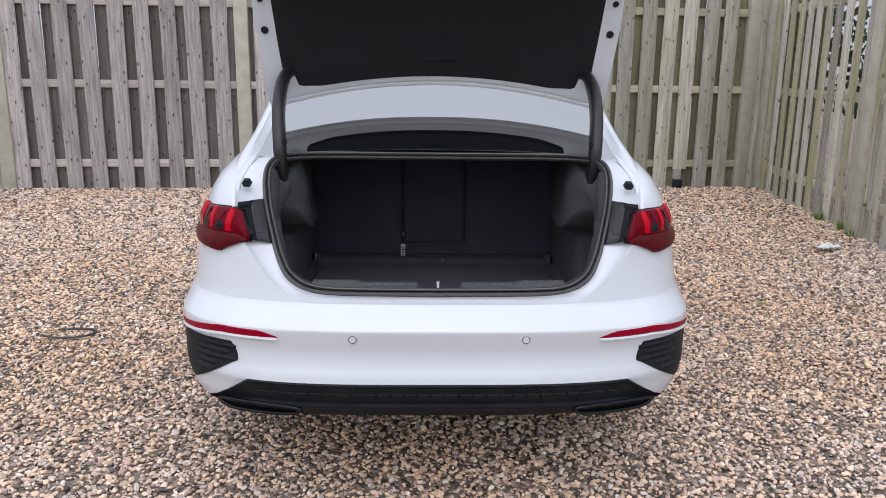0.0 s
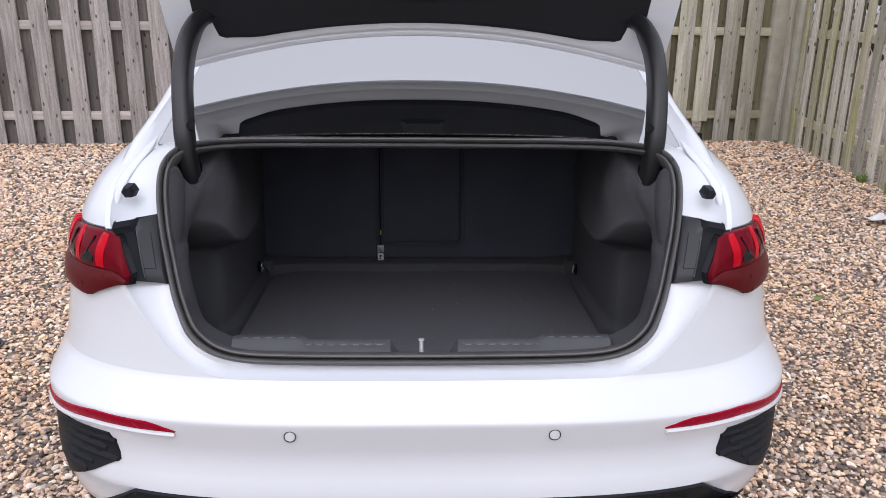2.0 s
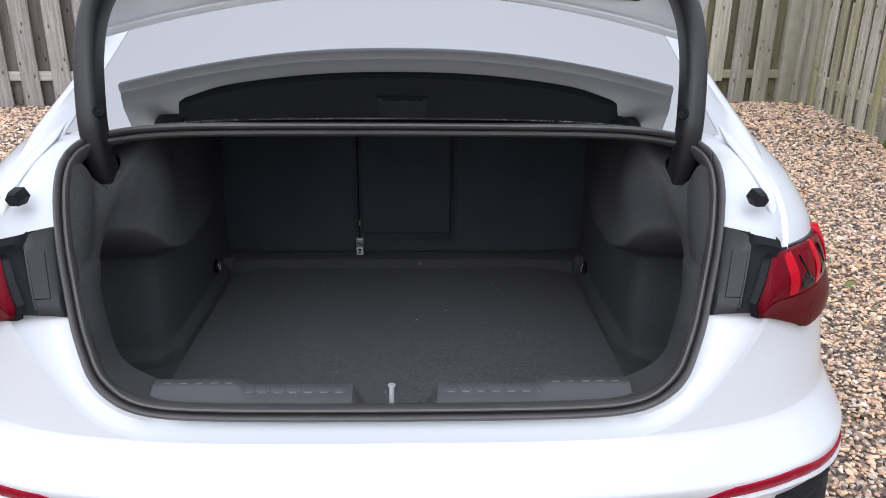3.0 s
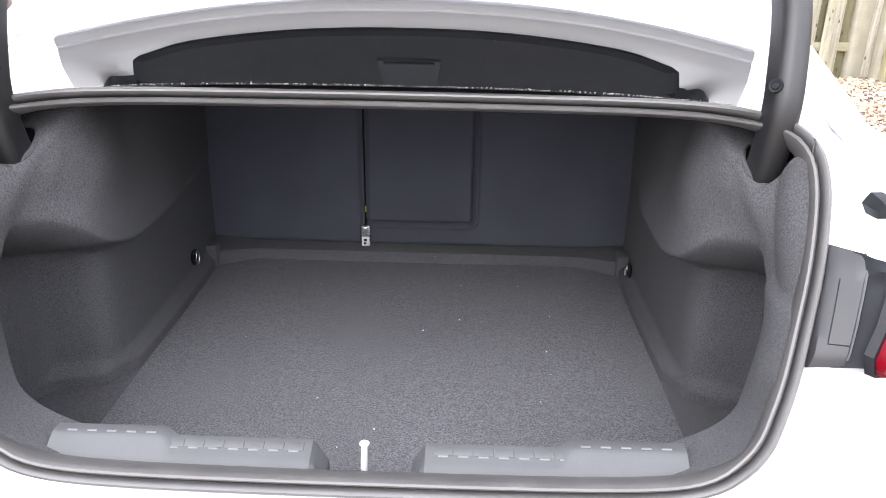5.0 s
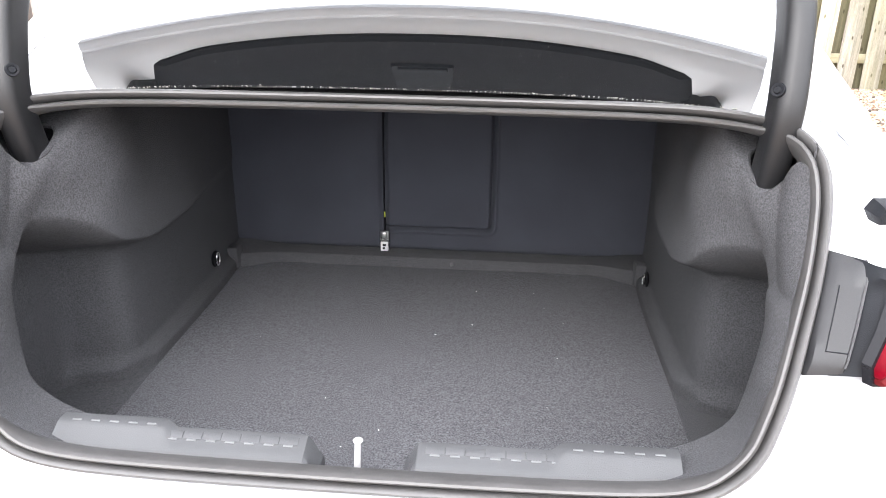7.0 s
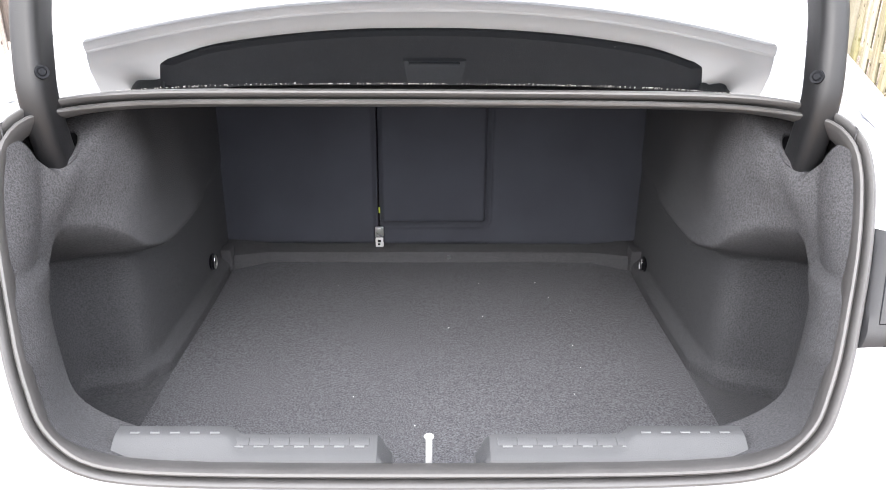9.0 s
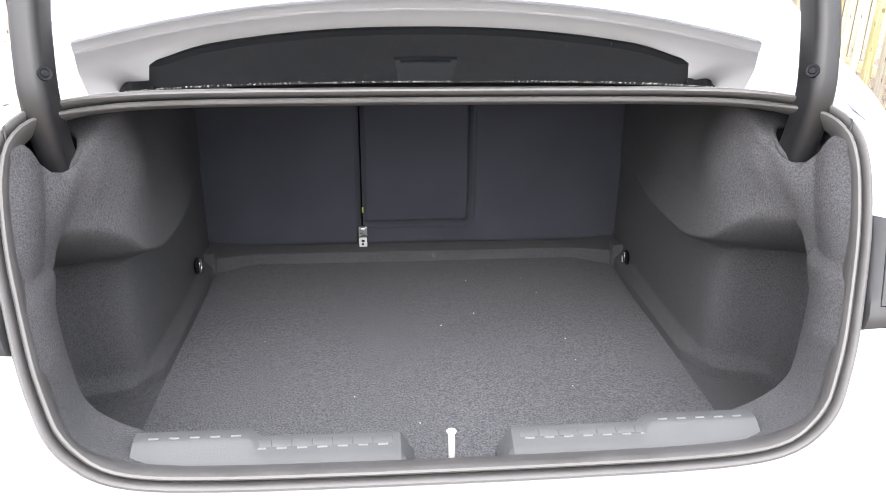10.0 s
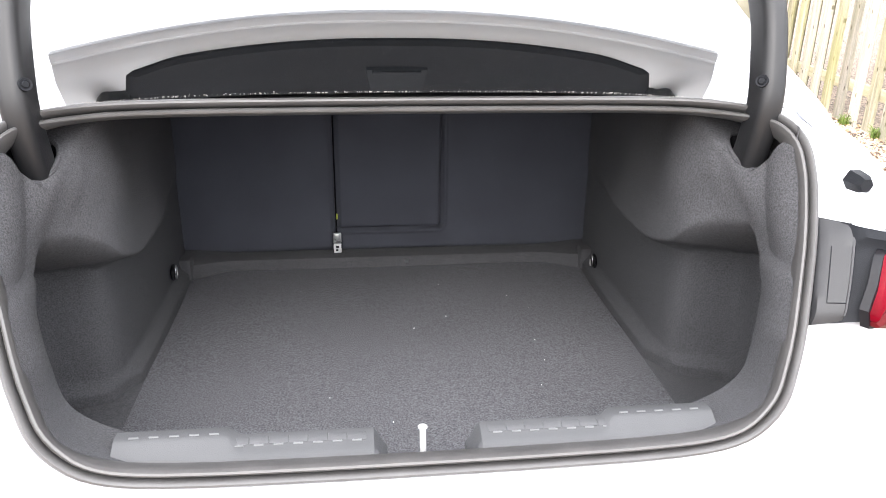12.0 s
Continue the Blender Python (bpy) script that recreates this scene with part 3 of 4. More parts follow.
def build_interior():
    ys = list(np.linspace(2.36, 2.50, 36)) + list(np.linspace(2.503, 2.66, 58)) + list(np.linspace(2.664, 2.80, 40)) + list(np.linspace(2.81, 2.90, 8)) + list(np.linspace(2.92, 3.38, 20))
    ts = list(np.linspace(0, 0.065, 14)) + list(np.linspace(0.075, 1, 130))

    def rim_y(y, z):
        # the pocket's edge below, the seal above
        k = smooth01((z - 0.905) / 0.034)
        return max(y, (pocket_y(z) + 0.004) * (1 - k) + (float(np.interp(z, SEAL_Z, SEAL_Y)) + 0.006) * k)
    cols = []
    for y in ys:
        rear = smooth01((2.530 - y) / 0.045)
        top = shoulder_z(y) - 0.018 + (1.075 - shoulder_z(y)) * rear
        col = []
        for t in ts:
            z = 0.538 + (top - 0.538) * t
            yy = rim_y(y, z)
            col.append((lining_x(yy, z), yy, z))
        x, yy, z = col[-1]
        outer = float(np.interp(yy, (2.42, 2.47, 2.55, 2.65), (0.549, 0.556, 0.566, 0.572)))
        wide = max(0.004, outer - x)
        r, q = min(0.018, wide * 0.5), min(0.010, wide * 0.3)
        lift = 0.018 / r
        col += [(x + r * (1 - math.cos(a)), yy, z + r * lift * math.sin(a)) for a in np.linspace(0.2, math.pi / 2, 7)]
        z += 0.018
        col += [(x + r + (wide - r - q) * k / 20, yy, z) for k in range(1, 21)]
        col += [(x + wide - q + q * math.sin(a), yy, z + q * (1 - math.cos(a))) for a in (0.5, 1.0, math.pi / 2)]
        z += q
        col += [(x + wide, rim_y(y, z + (1.10 - z) * k / 8), z + (1.10 - z) * k / 8) for k in range(1, 9)]
        cols.append(col)
    v, f = grid(cols)
    m = len(cols[0])
    f = [q for q in f if not (min(i % m for i in q) >= len(ts) and in_slot([sum(v[i][k] for i in q) / 4 for k in (0, 1)]))]
    for s in (1, -1):
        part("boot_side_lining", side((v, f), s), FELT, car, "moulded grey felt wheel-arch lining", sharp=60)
    # felt jamb between the seal and the pocket's edge
    seal = [q for q in loop_points(0.0245, -0.005) if q[0] > 0.375 and q[2] < 1.0]
    edge = [(0.378, 0.708), (0.403, 0.716), (0.432, 0.726), (0.461, 0.741), (0.480, 0.758), (0.489, 0.775), (0.498, 0.800), (0.509, 0.835), (0.517, 0.870), (0.5225, 0.900), (0.5255, 0.925), (0.5285, 0.950),
            (0.5305, 0.980)]
    n = 60
    seal, edge = even(even(seal, 400), n), even(spline(edge, 200), n)
    cols = []
    for a, (ex, ez) in zip(seal, edge):
        a = Vector(a)
        b = Vector((ex, pocket_y(ez) + 0.016 * smooth01((ez - 0.862) / 0.04), ez))
        way = b - a
        out = Vector((0.55, -0.65, -0.5)).normalized() if ez > 0.80 else Vector((0.2, -0.5, 0.8)).normalized()
        col = [a + way * k - out * 0.010 * math.sin(math.pi * k) for k in (0, 0.08, 0.18, 0.3, 0.42, 0.54, 0.66, 0.78, 0.88, 0.95)]
        col += [b + Vector((dx, dy, 0)) for dy, dx in ((0.001, 0.0), (0.005, 0.004), (0.012, 0.030), (0.022, 0.63 - ex))]
        for i, q in enumerate(col):
            k = smooth01((q.z - 0.902) / 0.02)
            q.x += (lining_x(q.y, q.z) + (0.0006 if i < 10 else 0.006) - q.x) * k
        cols.append([tuple(q) for q in col])
    for s in (1, -1):
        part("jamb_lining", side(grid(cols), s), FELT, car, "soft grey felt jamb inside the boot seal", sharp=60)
    # floor board and the strips beside it
    xs = np.linspace(-0.502, 0.502, 41)
    rows = [[(x, y, 0.540 + 0.0012 * noise.noise((x * 5, y * 5, 0))) for x in xs] for y in np.linspace(2.32, 3.345, 34)]
    top = grid(rows)
    lip = grid([[(x, 2.32, z) for x in (-0.502, 0.502)] for z in (0.50, 0.54)])
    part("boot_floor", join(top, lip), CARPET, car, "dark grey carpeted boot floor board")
    for s in (1, -1):
        rows = [[(s * x, y, 0.5380 + (0.0015 if x > 0.506 else 0.0)) for x in (0.499, 0.504, 0.508, 0.56, 0.68)] for y in np.linspace(2.30, 3.36, 12)]
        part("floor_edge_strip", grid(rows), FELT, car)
    # raised step along the seat back
    rows = []
    for x in np.linspace(-0.56, 0.56, 45):
        e = smooth01((abs(x) - 0.40) / 0.12)
        y0, h = 3.315 - 0.055 * e, 0.026 + 0.012 * e
        rows.append([(x, y0, 0.538), (x, y0 + 0.004, 0.538 + h * 0.7), (x, y0 + 0.010, 0.538 + h), (x, y0 + 0.018, 0.538 + h + 0.002), (x, 3.375, 0.538 + h + 0.004)])
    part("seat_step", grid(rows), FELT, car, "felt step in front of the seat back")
    for s in (1, -1):
        part("step_cheek", box((s * 0.512, 3.275, 0.568), (0.03, 0.045, 0.062), 0.008), FELT, car)
    # shelf underside above
    part("shelf_underside", box((0, 3.05, 1.096), (1.18, 0.74, 0.016)), LINER, car)
    part("shelf_front_beam", box((0, 2.680, 1.100), (1.06, 0.06, 0.026), 0.008), LINER, car)


build_interior()


def build_seat_back():
    def panel(xs, zs, depth):
        rows = [[(x, 3.371 + depth(x, z), z) for x in xs] for z in zs]
        back = [[(x, 3.41, z) for x in (xs[0], xs[-1])] for z in (zs[0], zs[-1])]
        rim = [rows[0], [(x, 3.41, zs[0]) for x in xs]]
        ends = [grid([[r[k] for r in rows], [(r[k][0], 3.41, r[k][2]) for r in rows]]) for k in (0, -1)]
        return join(grid(rows), grid(back), grid(rim), *ends)

    def rolled(x, z, x0, x1):
        e = min(x - x0, x1 - x, z - 0.562)
        return 0.010 * (1 - smooth01(e / 0.014)) + 0.004 * noise.noise((x * 3, z * 3, 2.0))

    def hatched(x, z):
        # groove with a soft bead round the load-through hatch
        x0, x1, z0, r = -0.175, 0.140, 0.628, 0.012
        qx, qz = max(x0 + r - x, x - (x1 - r)), z0 + r - z
        sd = math.hypot(max(qx, 0), max(qz, 0)) + min(0.0, max(qx, qz)) - r
        return 0.010 * math.exp(-(sd / 0.0042) ** 2) - 0.0035 * math.exp(-((sd - 0.0105) / 0.0045) ** 2) - 0.002 * smooth01(-sd / 0.006)
    zs = list(np.arange(0.562, 0.604, 0.004)) + list(np.arange(0.605, 0.650, 0.0016)) + list(np.linspace(0.66, 1.085, 24))
    left = list(np.linspace(-0.60, -0.575, 7)) + list(np.linspace(-0.56, -0.165, 22)) + list(np.linspace(-0.156, -0.1415, 8))
    right = [-0.1365] + list(np.linspace(-0.1345, -0.1015, 22)) + list(np.linspace(-0.09, 0.108, 12)) + list(np.arange(0.120, 0.160, 0.0016)) + list(np.linspace(0.165, 0.56, 22)) + list(np.linspace(0.575, 0.60, 7))
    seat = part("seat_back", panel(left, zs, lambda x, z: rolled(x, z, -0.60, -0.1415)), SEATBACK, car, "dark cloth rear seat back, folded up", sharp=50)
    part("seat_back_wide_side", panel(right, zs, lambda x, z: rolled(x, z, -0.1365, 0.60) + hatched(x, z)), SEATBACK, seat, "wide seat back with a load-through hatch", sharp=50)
    part("panel_behind", box((0, 3.44, 0.83), (1.30, 0.03, 0.6)), LINER, seat)
    # latch with a bright tag and its ribbon
    latch = part("seat_latch", join(box((-0.137, 3.362, 0.590), (0.022, 0.008, 0.060), 0.002), box((-0.137, 3.354, 0.612), (0.014, 0.012, 0.018), 0.003)), STEEL, seat, "bright steel seat latch plate")
    part("latch_tag", join(box((-0.137, 3.356, 0.578), (0.020, 0.004, 0.026), 0.001)), LABELWHITE, seat)
    part("tag_slot", join(box((-0.137, 3.352, 0.584), (0.008, 0.004, 0.006), 0.001), box((-0.138, 3.352, 0.575), (0.006, 0.004, 0.005), 0.001)), BLACK, seat)
    part("seat_ribbon", box((-0.136, 3.362, 0.666), (0.004, 0.004, 0.015), 0.001), LIME, seat)


build_seat_back()


def build_sill():
    """Plastic load sill in two halves with ribs, and the striker in the gap."""
    def halves(x0, x1, col, n):
        rows = [[(x, y, z) for y, z in col(x)] for x in np.linspace(x0, x1, n)]
        v, f = grid(rows)
        m = len(rows[0])
        f.append(tuple(range(m)))
        f.append(tuple((n - 1) * m + k for k in reversed(range(m))))
        return v, f
    for s in (1, -1):
        gap = 0.057 if s > 0 else 0.051

        def notched(x):
            e = 0.030 * smooth01((gap + 0.022 - x) / 0.022) ** 1.5
            step = smooth01((x - 0.240) / 0.022)
            a = [(2.256, 0.698), (2.262, 0.714), (2.266, 0.7170 - 0.2 * e), (2.279, 0.7240 - 0.5 * e), (2.2835, 0.7262 - 0.7 * e), (2.2865, 0.7272 - 0.8 * e), (2.290, 0.7285 - 0.9 * e), (2.297, 0.7310 - e), (2.307, 0.7345 - e), (2.314, 0.7350 - e), (2.319, 0.7295 - e), (2.332, 0.54)]
            b = [(2.256, 0.698), (2.262, 0.714), (2.266, 0.7170), (2.285, 0.7275), (2.298, 0.7348), (2.302, 0.7370), (2.305, 0.7385), (2.309, 0.7396), (2.318, 0.7396), (2.326, 0.7390), (2.331, 0.734), (2.340, 0.54)]
            return [(p[0] + (q[0] - p[0]) * step, p[1] + (q[1] - p[1]) * step) for p, q in zip(a, b)]
        sill = part("load_sill", side(halves(gap, 0.402, notched, 60), s), PLASTIC, car, "grey plastic load sill with ribbed top", sharp=20)
        for k in range(7):
            x = gap + 0.040 + 0.0254 * k
            part("rib", side(box((x, 2.3015, 0.7327), (0.0246, 0.012, 0.0016), 0.0008, Euler((radians(19.5), 0, 0)).to_matrix()), s), PLASTIC, sill)
            part("rib_edge", side(box((x, 2.2945, 0.7304), (0.0125, 0.0026, 0.0018), 0.0006), s), LITRIB, sill, "pale rib end with its highlight in the colour")
        for k in range(5):
            part("rib_edge", side(box((0.276 + 0.0254 * k, 2.3105, 0.7400), (0.0125, 0.0028, 0.0018), 0.0006), s), LITRIB, sill, "pale rib end with its highlight in the colour")
    rows = [[(x, 2.250, 0.690), (x, 2.257, 0.7105), (x, 2.261, 0.7130), (x, 2.270, 0.7120), (x, 2.276, 0.700), (x, 2.280, 0.66), (x, 2.300, 0.54)] for x in np.linspace(-0.075, 0.075, 6)]
    part("sill_gap", grid(rows), PLASTIC, car)
    bar = sweep([(-0.003, 2.290, 0.660), (-0.003, 2.299, 0.705), (-0.003, 2.306, 0.728), (-0.003, 2.308, 0.735)], circle(0.0044, 12), up=(0, 1, 0))
    striker = part("lid_striker", bar, ZINC, car, "pale zinc lid striker post")
    part("striker_cap", turned([(0.0, 0.0), (0.0062, 0.0), (0.0068, 0.0010), (0.0062, 0.0022), (0.0, 0.0026)], (-0.003, 2.308, 0.7345), "Z", 16), ZINC, striker)


build_sill()


def build_hinges():
    path = spline([(0.540, 2.590, 0.985), (0.532, 2.558, 1.03), (0.530, 2.542, 1.07), (0.5305, 2.534, 1.11), (0.5335, 2.542, 1.156), (0.540, 2.582, 1.246), (0.542, 2.643, 1.318), (0.540, 2.72, 1.362), (0.535, 2.79, 1.388), (0.530, 2.86, 1.400)], 40)
    for s in (1, -1):
        p = [(s * q[0], q[1], q[2]) for q in path]
        arm = part("hinge_arm", sweep(p, rounded(0.039, 0.056, 0.014), up=(0, 1, 0.3)), ARM, car, "black covered gooseneck hinge arm")
        disc, way = turned([(0.0, -0.002), (0.004, -0.002), (0.0055, 0.000), (0.007, -0.001), (0.0088, -0.001), (0.0095, 0.004)], (0, 0, 0), "Y", 16), pose(s * 0.5120, 2.519, 1.158, -12, 0, s * -42)
        part("hinge_bolt", ([tuple(way @ Vector(q)) for q in disc[0]], disc[1]), BLACK, arm)
        ring = [(s * x, y, shoulder_z(y)) for x, y in spline(SLOT + SLOT[:1], 48)[:-1]]
        part("slot_rim", sweep([(x, y, z - 0.0030) for x, y, z in ring], circle(0.0042, 8), closed=True), FELT, car)
        well = [[(x, y, z - d) for x, y, z in ring] for d in (0.002, 0.015, 0.035, 0.060)]
        well.append([(s * 0.535, 2.58, z - 0.004) for x, y, z in well[-1]])
        part("hinge_slot", grid(well, wrap=True), LINER, car)


build_hinges()


def build_boot_fittings():
    for s, y, z in ((1, 3.195, 0.588), (-1, 3.150, 0.612)):
        x = wall_x(y, z) - 0.004
        hook = part("tie_down_eye", turned([(0.0, 0.0), (0.017, 0.0), (0.020, -0.003), (0.017, -0.005), (0.012, -0.003), (0.0, -0.001)], (x, y, z), "X", 20), GLOSSBLACK, car, "dark tie-down eye with a steel loop")
        part("steel_loop", sweep([(x - 0.010, y + 0.010 * math.cos(a), z + 0.016 * math.sin(a)) for a in np.linspace(0, 2 * math.pi, 17)[:-1]], circle(0.0016, 6), up=(1, 0, 0), closed=True), STEEL, hook)
        if s < 0:
            for o in (hook, *hook.children):
                o.data.transform(Matrix.Diagonal((-1, 1, 1, 1)))
    part("carpet_button", turned([(0.0, -0.004), (0.004, -0.0035), (0.006, 0.0), (0.0, 0.002)], (0.044, 3.319, 0.552), "Y", 12), ALLOY, car)
    # crumbs and lint on the floor
    rng = random.Random(5)
    bits = []
    for _ in range(16):
        x, y = rng.uniform(-0.46, 0.46), rng.uniform(2.40, 3.22)
        a, k = rng.uniform(0, 3.1), rng.choice((0.0008, 0.001, 0.0014))
        t = Euler((rng.uniform(-0.4, 0.4), 0, a)).to_matrix()
        bits.append(box((x, y, 0.5425), (k * rng.uniform(1, 3), k, 0.0012), 0.0, t))
    lint = part("lint_specks", join(*bits), LABELWHITE, None)
    tagged(lint, "tiny pale lint specks on the boot carpet", "lint", kind="stuff")
    # grit along the foot of the rear window
    bits = []
    for _ in range(460):
        u = rng.uniform(-0.80, 0.80)
        s = abs(rng.gauss(0.0, 0.0012)) + 0.0225 - 0.010 * smooth01((abs(u) - 0.45) / 0.4)
        x, y, z = glass_point(u, s)
        k = rng.uniform(0.0003, 0.0008)
        bits.append(box((x, y, z + 0.001), (k * rng.uniform(1, 3), k, k), 0.0, Euler((0.47, 0, rng.uniform(-0.5, 0.5))).to_matrix()))
    for _ in range(60):
        x, y, z = glass_point(rng.uniform(-0.9, 0.9), rng.uniform(0.03, 0.35))
        bits.append(box((x, y, z + 0.001), (0.0006, 0.0006, 0.0005), 0.0))
    grit = part("window_grit", join(*bits), GRIT, None)
    tagged(grit, "pale grit and dust along the rear window's foot", "dust", kind="stuff")


build_boot_fittings()


# ---------------------------------------------------------------- lamps and trim on the rear
def skin_patch(outline, off, lift=0.0, n=14):
    """A raised piece on the skin: outline gives, for t from 0 to 1, angle, lower and upper height."""
    rows = []
    for a, z0, z1 in outline:
        row = [skin_angle(a, z0, -0.006)]
        row += [skin_angle(a, z0 + (z1 - z0) * k / n, off + lift * math.sin(math.pi * k / n)) for k in range(n + 1)]
        row.append(skin_angle(a, z1, -0.006))
        rows.append(row)
    v, f = grid(rows)
    m = len(rows[0])
    f.append(tuple(range(m)))
    f.append(tuple((len(rows) - 1) * m + k for k in reversed(range(m))))
    return v, f


def interp_rows(table, n):
    """table of (angle, low, high), resampled in angle."""
    a = [r[0] for r in table]
    return [(t, float(np.interp(t, a, [r[1] for r in table])), float(np.interp(t, a, [r[2] for r in table]))) for t in np.linspace(a[0], a[-1], n)]


def build_lamps():
    ai, aj, am = angle_of(0.591, 0.880), angle_of(0.624, 0.93), angle_of(0.694, 0.832)
    low = [(ai, 0.872, 0.878), (angle_of(0.616, 0.89), 0.864, 0.892), (am, 0.831, 0.891), (74, 0.846, 0.886), (93, 0.868, 0.888)]
    top = [(ai, 0.880, 0.890), (aj, 0.894, 0.966), (am, 0.892, 0.968), (66, 0.889, 0.958), (74, 0.887, 0.945), (93, 0.884, 0.912)]
    for s in (1, -1):
        base = part("tail_lamp", side(skin_patch(interp_rows([(ai - 0.4, 0.869, 0.893), (aj, 0.860, 0.969), (am, 0.828, 0.971), (66, 0.838, 0.961), (74, 0.843, 0.948), (93, 0.865, 0.915)], 26), 0.004), s), GLOSSBLACK, car, "red wrap-round tail lamp with dark fins")
        part("smoked_band", side(skin_patch(interp_rows(low, 26), 0.010, 0.004), s), DARKRED, base, "smoked dark red lower lens", sharp=60)
        part("red_lens", side(skin_patch(interp_rows(top, 26), 0.009, 0.005), s), MAROON, base, "deep red upper lens with bright light guides", sharp=60)
        for a0, wd in ((42.6, 1.5), (53.2, 1.2), (63.0, 1.0), (66.0, 1.1)):
            part("light_guide", side(skin_patch([(a0 - wd, 0.898, 0.956), (a0 - wd * 0.7, 0.896, 0.964), (a0 + wd * 0.7, 0.896, 0.965), (a0 + wd, 0.898, 0.957)], 0.0105, 0.005, 10), s), RED, base, "bright red light guide", sharp=60)
        for a0 in (47.8, 58.2):
            part("dark_pocket", side(skin_patch([(a0 - 2.5, 0.902, 0.920), (a0 - 1.4, 0.898, 0.938), (a0 - 0.2, 0.897, 0.946), (a0 + 1.2, 0.897, 0.930), (a0 + 2.4, 0.899, 0.912)], 0.0112, 0.003, 8), s), GLOSSBLACK, base, sharp=60)
            part("fin", side(skin_patch([(a0 - 1.9, 0.946, 0.956), (a0 - 1.3, 0.938, 0.948), (a0 - 0.5, 0.928, 0.938), (a0 + 0.2, 0.918, 0.926)], 0.0135, 0.002, 4), s), GLOSSBLACK, base)
        # black moulding between lamp and seal
        pad, flat = [], []
        for v in np.linspace(0, 1, 14):
            def line(t, o):
                x = (0.530 + 0.034 * v) * (1 - t) + (0.602 + 0.030 * v) * t
                z = (0.857 + 0.020 * t) * (1 - v) + 0.986 * v
                yi, yo = open_y(z) + 0.004, skin(0.602 + 0.030 * v, z)[1]
                return (x, yi + (yo - yi) * t - 0.004 - o, z)
            soft = 0.010 * min(1.0, 8 * v, 8 * (1 - v))
            pad.append([line(0, -0.01), line(0.01, 0)] + [line(t, soft) for t in (0.06, 0.2, 0.35, 0.48)] + [line(0.53, soft * 0.6), line(0.54, -0.008)])
            roll = 0.016 * math.exp(-((v - 0.93) / 0.09) ** 2)
            flat.append([line(t, 0.001 + roll * smooth01((t - 0.44) / 0.14)) for t in (0.36, 0.46, 0.52, 0.58, 0.66, 0.75, 0.9)] + [line(1.0, 0.004 + roll), line(1.03, -0.01)])
        mould = part("lamp_moulding", side(grid(flat), s), BLACK, car, "black plastic moulding beside the tail lamp")
        part("moulding_pad", side(grid(pad), s), PAD, mould)
        part("pad_groove", side(sweep([(p[0], p[1] - 0.0005, p[2]) for p in [pad[k][3] for k in range(10, 2, -1)] + [pad[3][4], pad[3][5]]], circle(0.0008, 5), up=(0, 1, 0)), s), BLACK, mould)
        part("pad_edge", side(sweep([row[6] for row in pad[1:-1]], circle(0.0016, 6), up=(0, 1, 0)), s), PLASTIC, mould, "pale edge bead of the moulding")
        # rubber stop
        part("rubber_stop", side(join(turned([(0.0, -0.020), (0.010, -0.020), (0.0135, -0.014), (0.015, 0.0), (0.016, 0.012), (0.0, 0.014)], (0.619, 2.408, 1.036), "Y", 6)), s), BLACK, car, "black rubber lid stop")
        # lower reflector
        refl = interp_rows([(angle_of(0.496, 0.595), 0.5945, 0.5955), (angle_of(0.55, 0.60), 0.594, 0.614), (angle_of(0.68, 0.60), 0.595, 0.618), (angle_of(0.806, 0.59), 0.580, 0.598), (68, 0.572, 0.586)], 28)
        part("bumper_reflector", side(skin_patch(refl, 0.003, 0.001, 4), s), REFL, car, "slim red bumper reflector")
        lipline = [skin_angle(a, z0 - 0.006, 0.003) for a, z0, z1 in refl]
        part("reflector_lip", side(sweep(lipline, circle(0.0055, 8)), s), WHITE, car)
        # corner vent with its scaly insert
        vent = interp_rows([(angle_of(0.628, 0.51), 0.507, 0.523), (angle_of(0.645, 0.53), 0.499, 0.566), (angle_of(0.70, 0.52), 0.468, 0.567), (angle_of(0.76, 0.50), 0.432, 0.565), (angle_of(0.80, 0.48), 0.405, 0.563), (66, 0.402, 0.562), (80, 0.43, 0.560), (92, 0.46, 0.558)], 30)
        v0 = part("corner_vent", side(skin_patch(vent, 0.003), s), BLACK, car, "black bumper corner vent with scaly insert")
        va, vl, vh = [r[0] for r in vent], [r[1] for r in vent], [r[2] for r in vent]
        for i in range(5):
            for j in range(7):
                a = va[0] + 3.2 + i * 5.0 + (2.5 if j % 2 else 0)
                z = 0.425 + 0.0205 * j
                if np.interp(a, va, vl) + 0.012 < z < np.interp(a, va, vh) - 0.010 and a < 54:
                    part("scale", side(skin_patch([(a - 2.7, z - 0.004, z + 0.004), (a - 1.2, z - 0.008, z + 0.009), (a + 1.2, z - 0.007, z + 0.009), (a + 2.7, z - 0.002, z + 0.004)], 0.003, 0.0042, 4), s), BLACK, v0)
        # parking sensor
        x, y, z = skin(0.265, 0.595)
        ring = part("parking_sensor", side(sweep([(x + 0.0115 * math.cos(a), y - 0.0022, z + 0.0115 * math.sin(a)) for a in np.linspace(0, 2 * math.pi, 25)[:-1]], circle(0.0010, 5), up=(0, 1, 0), closed=True), s), BLACK, car, "round parking sensor in the bumper")
        part("sensor_face", side(turned([(0.0, -0.0022), (0.0100, -0.0021), (0.0108, 0.001)], (x, y, z), "Y", 20), s), WHITE, ring)
        # gloss exhaust surround in the diffuser
        def on_diffuser(x, z, out):
            q = max(0.0, (x - 0.597) / 0.155)
            return (x, skin(x, max(z, 0.40 - 0.06 * q))[1] + max(0.0, 0.40 - z) * 0.6 * (1 - q) - out, z)
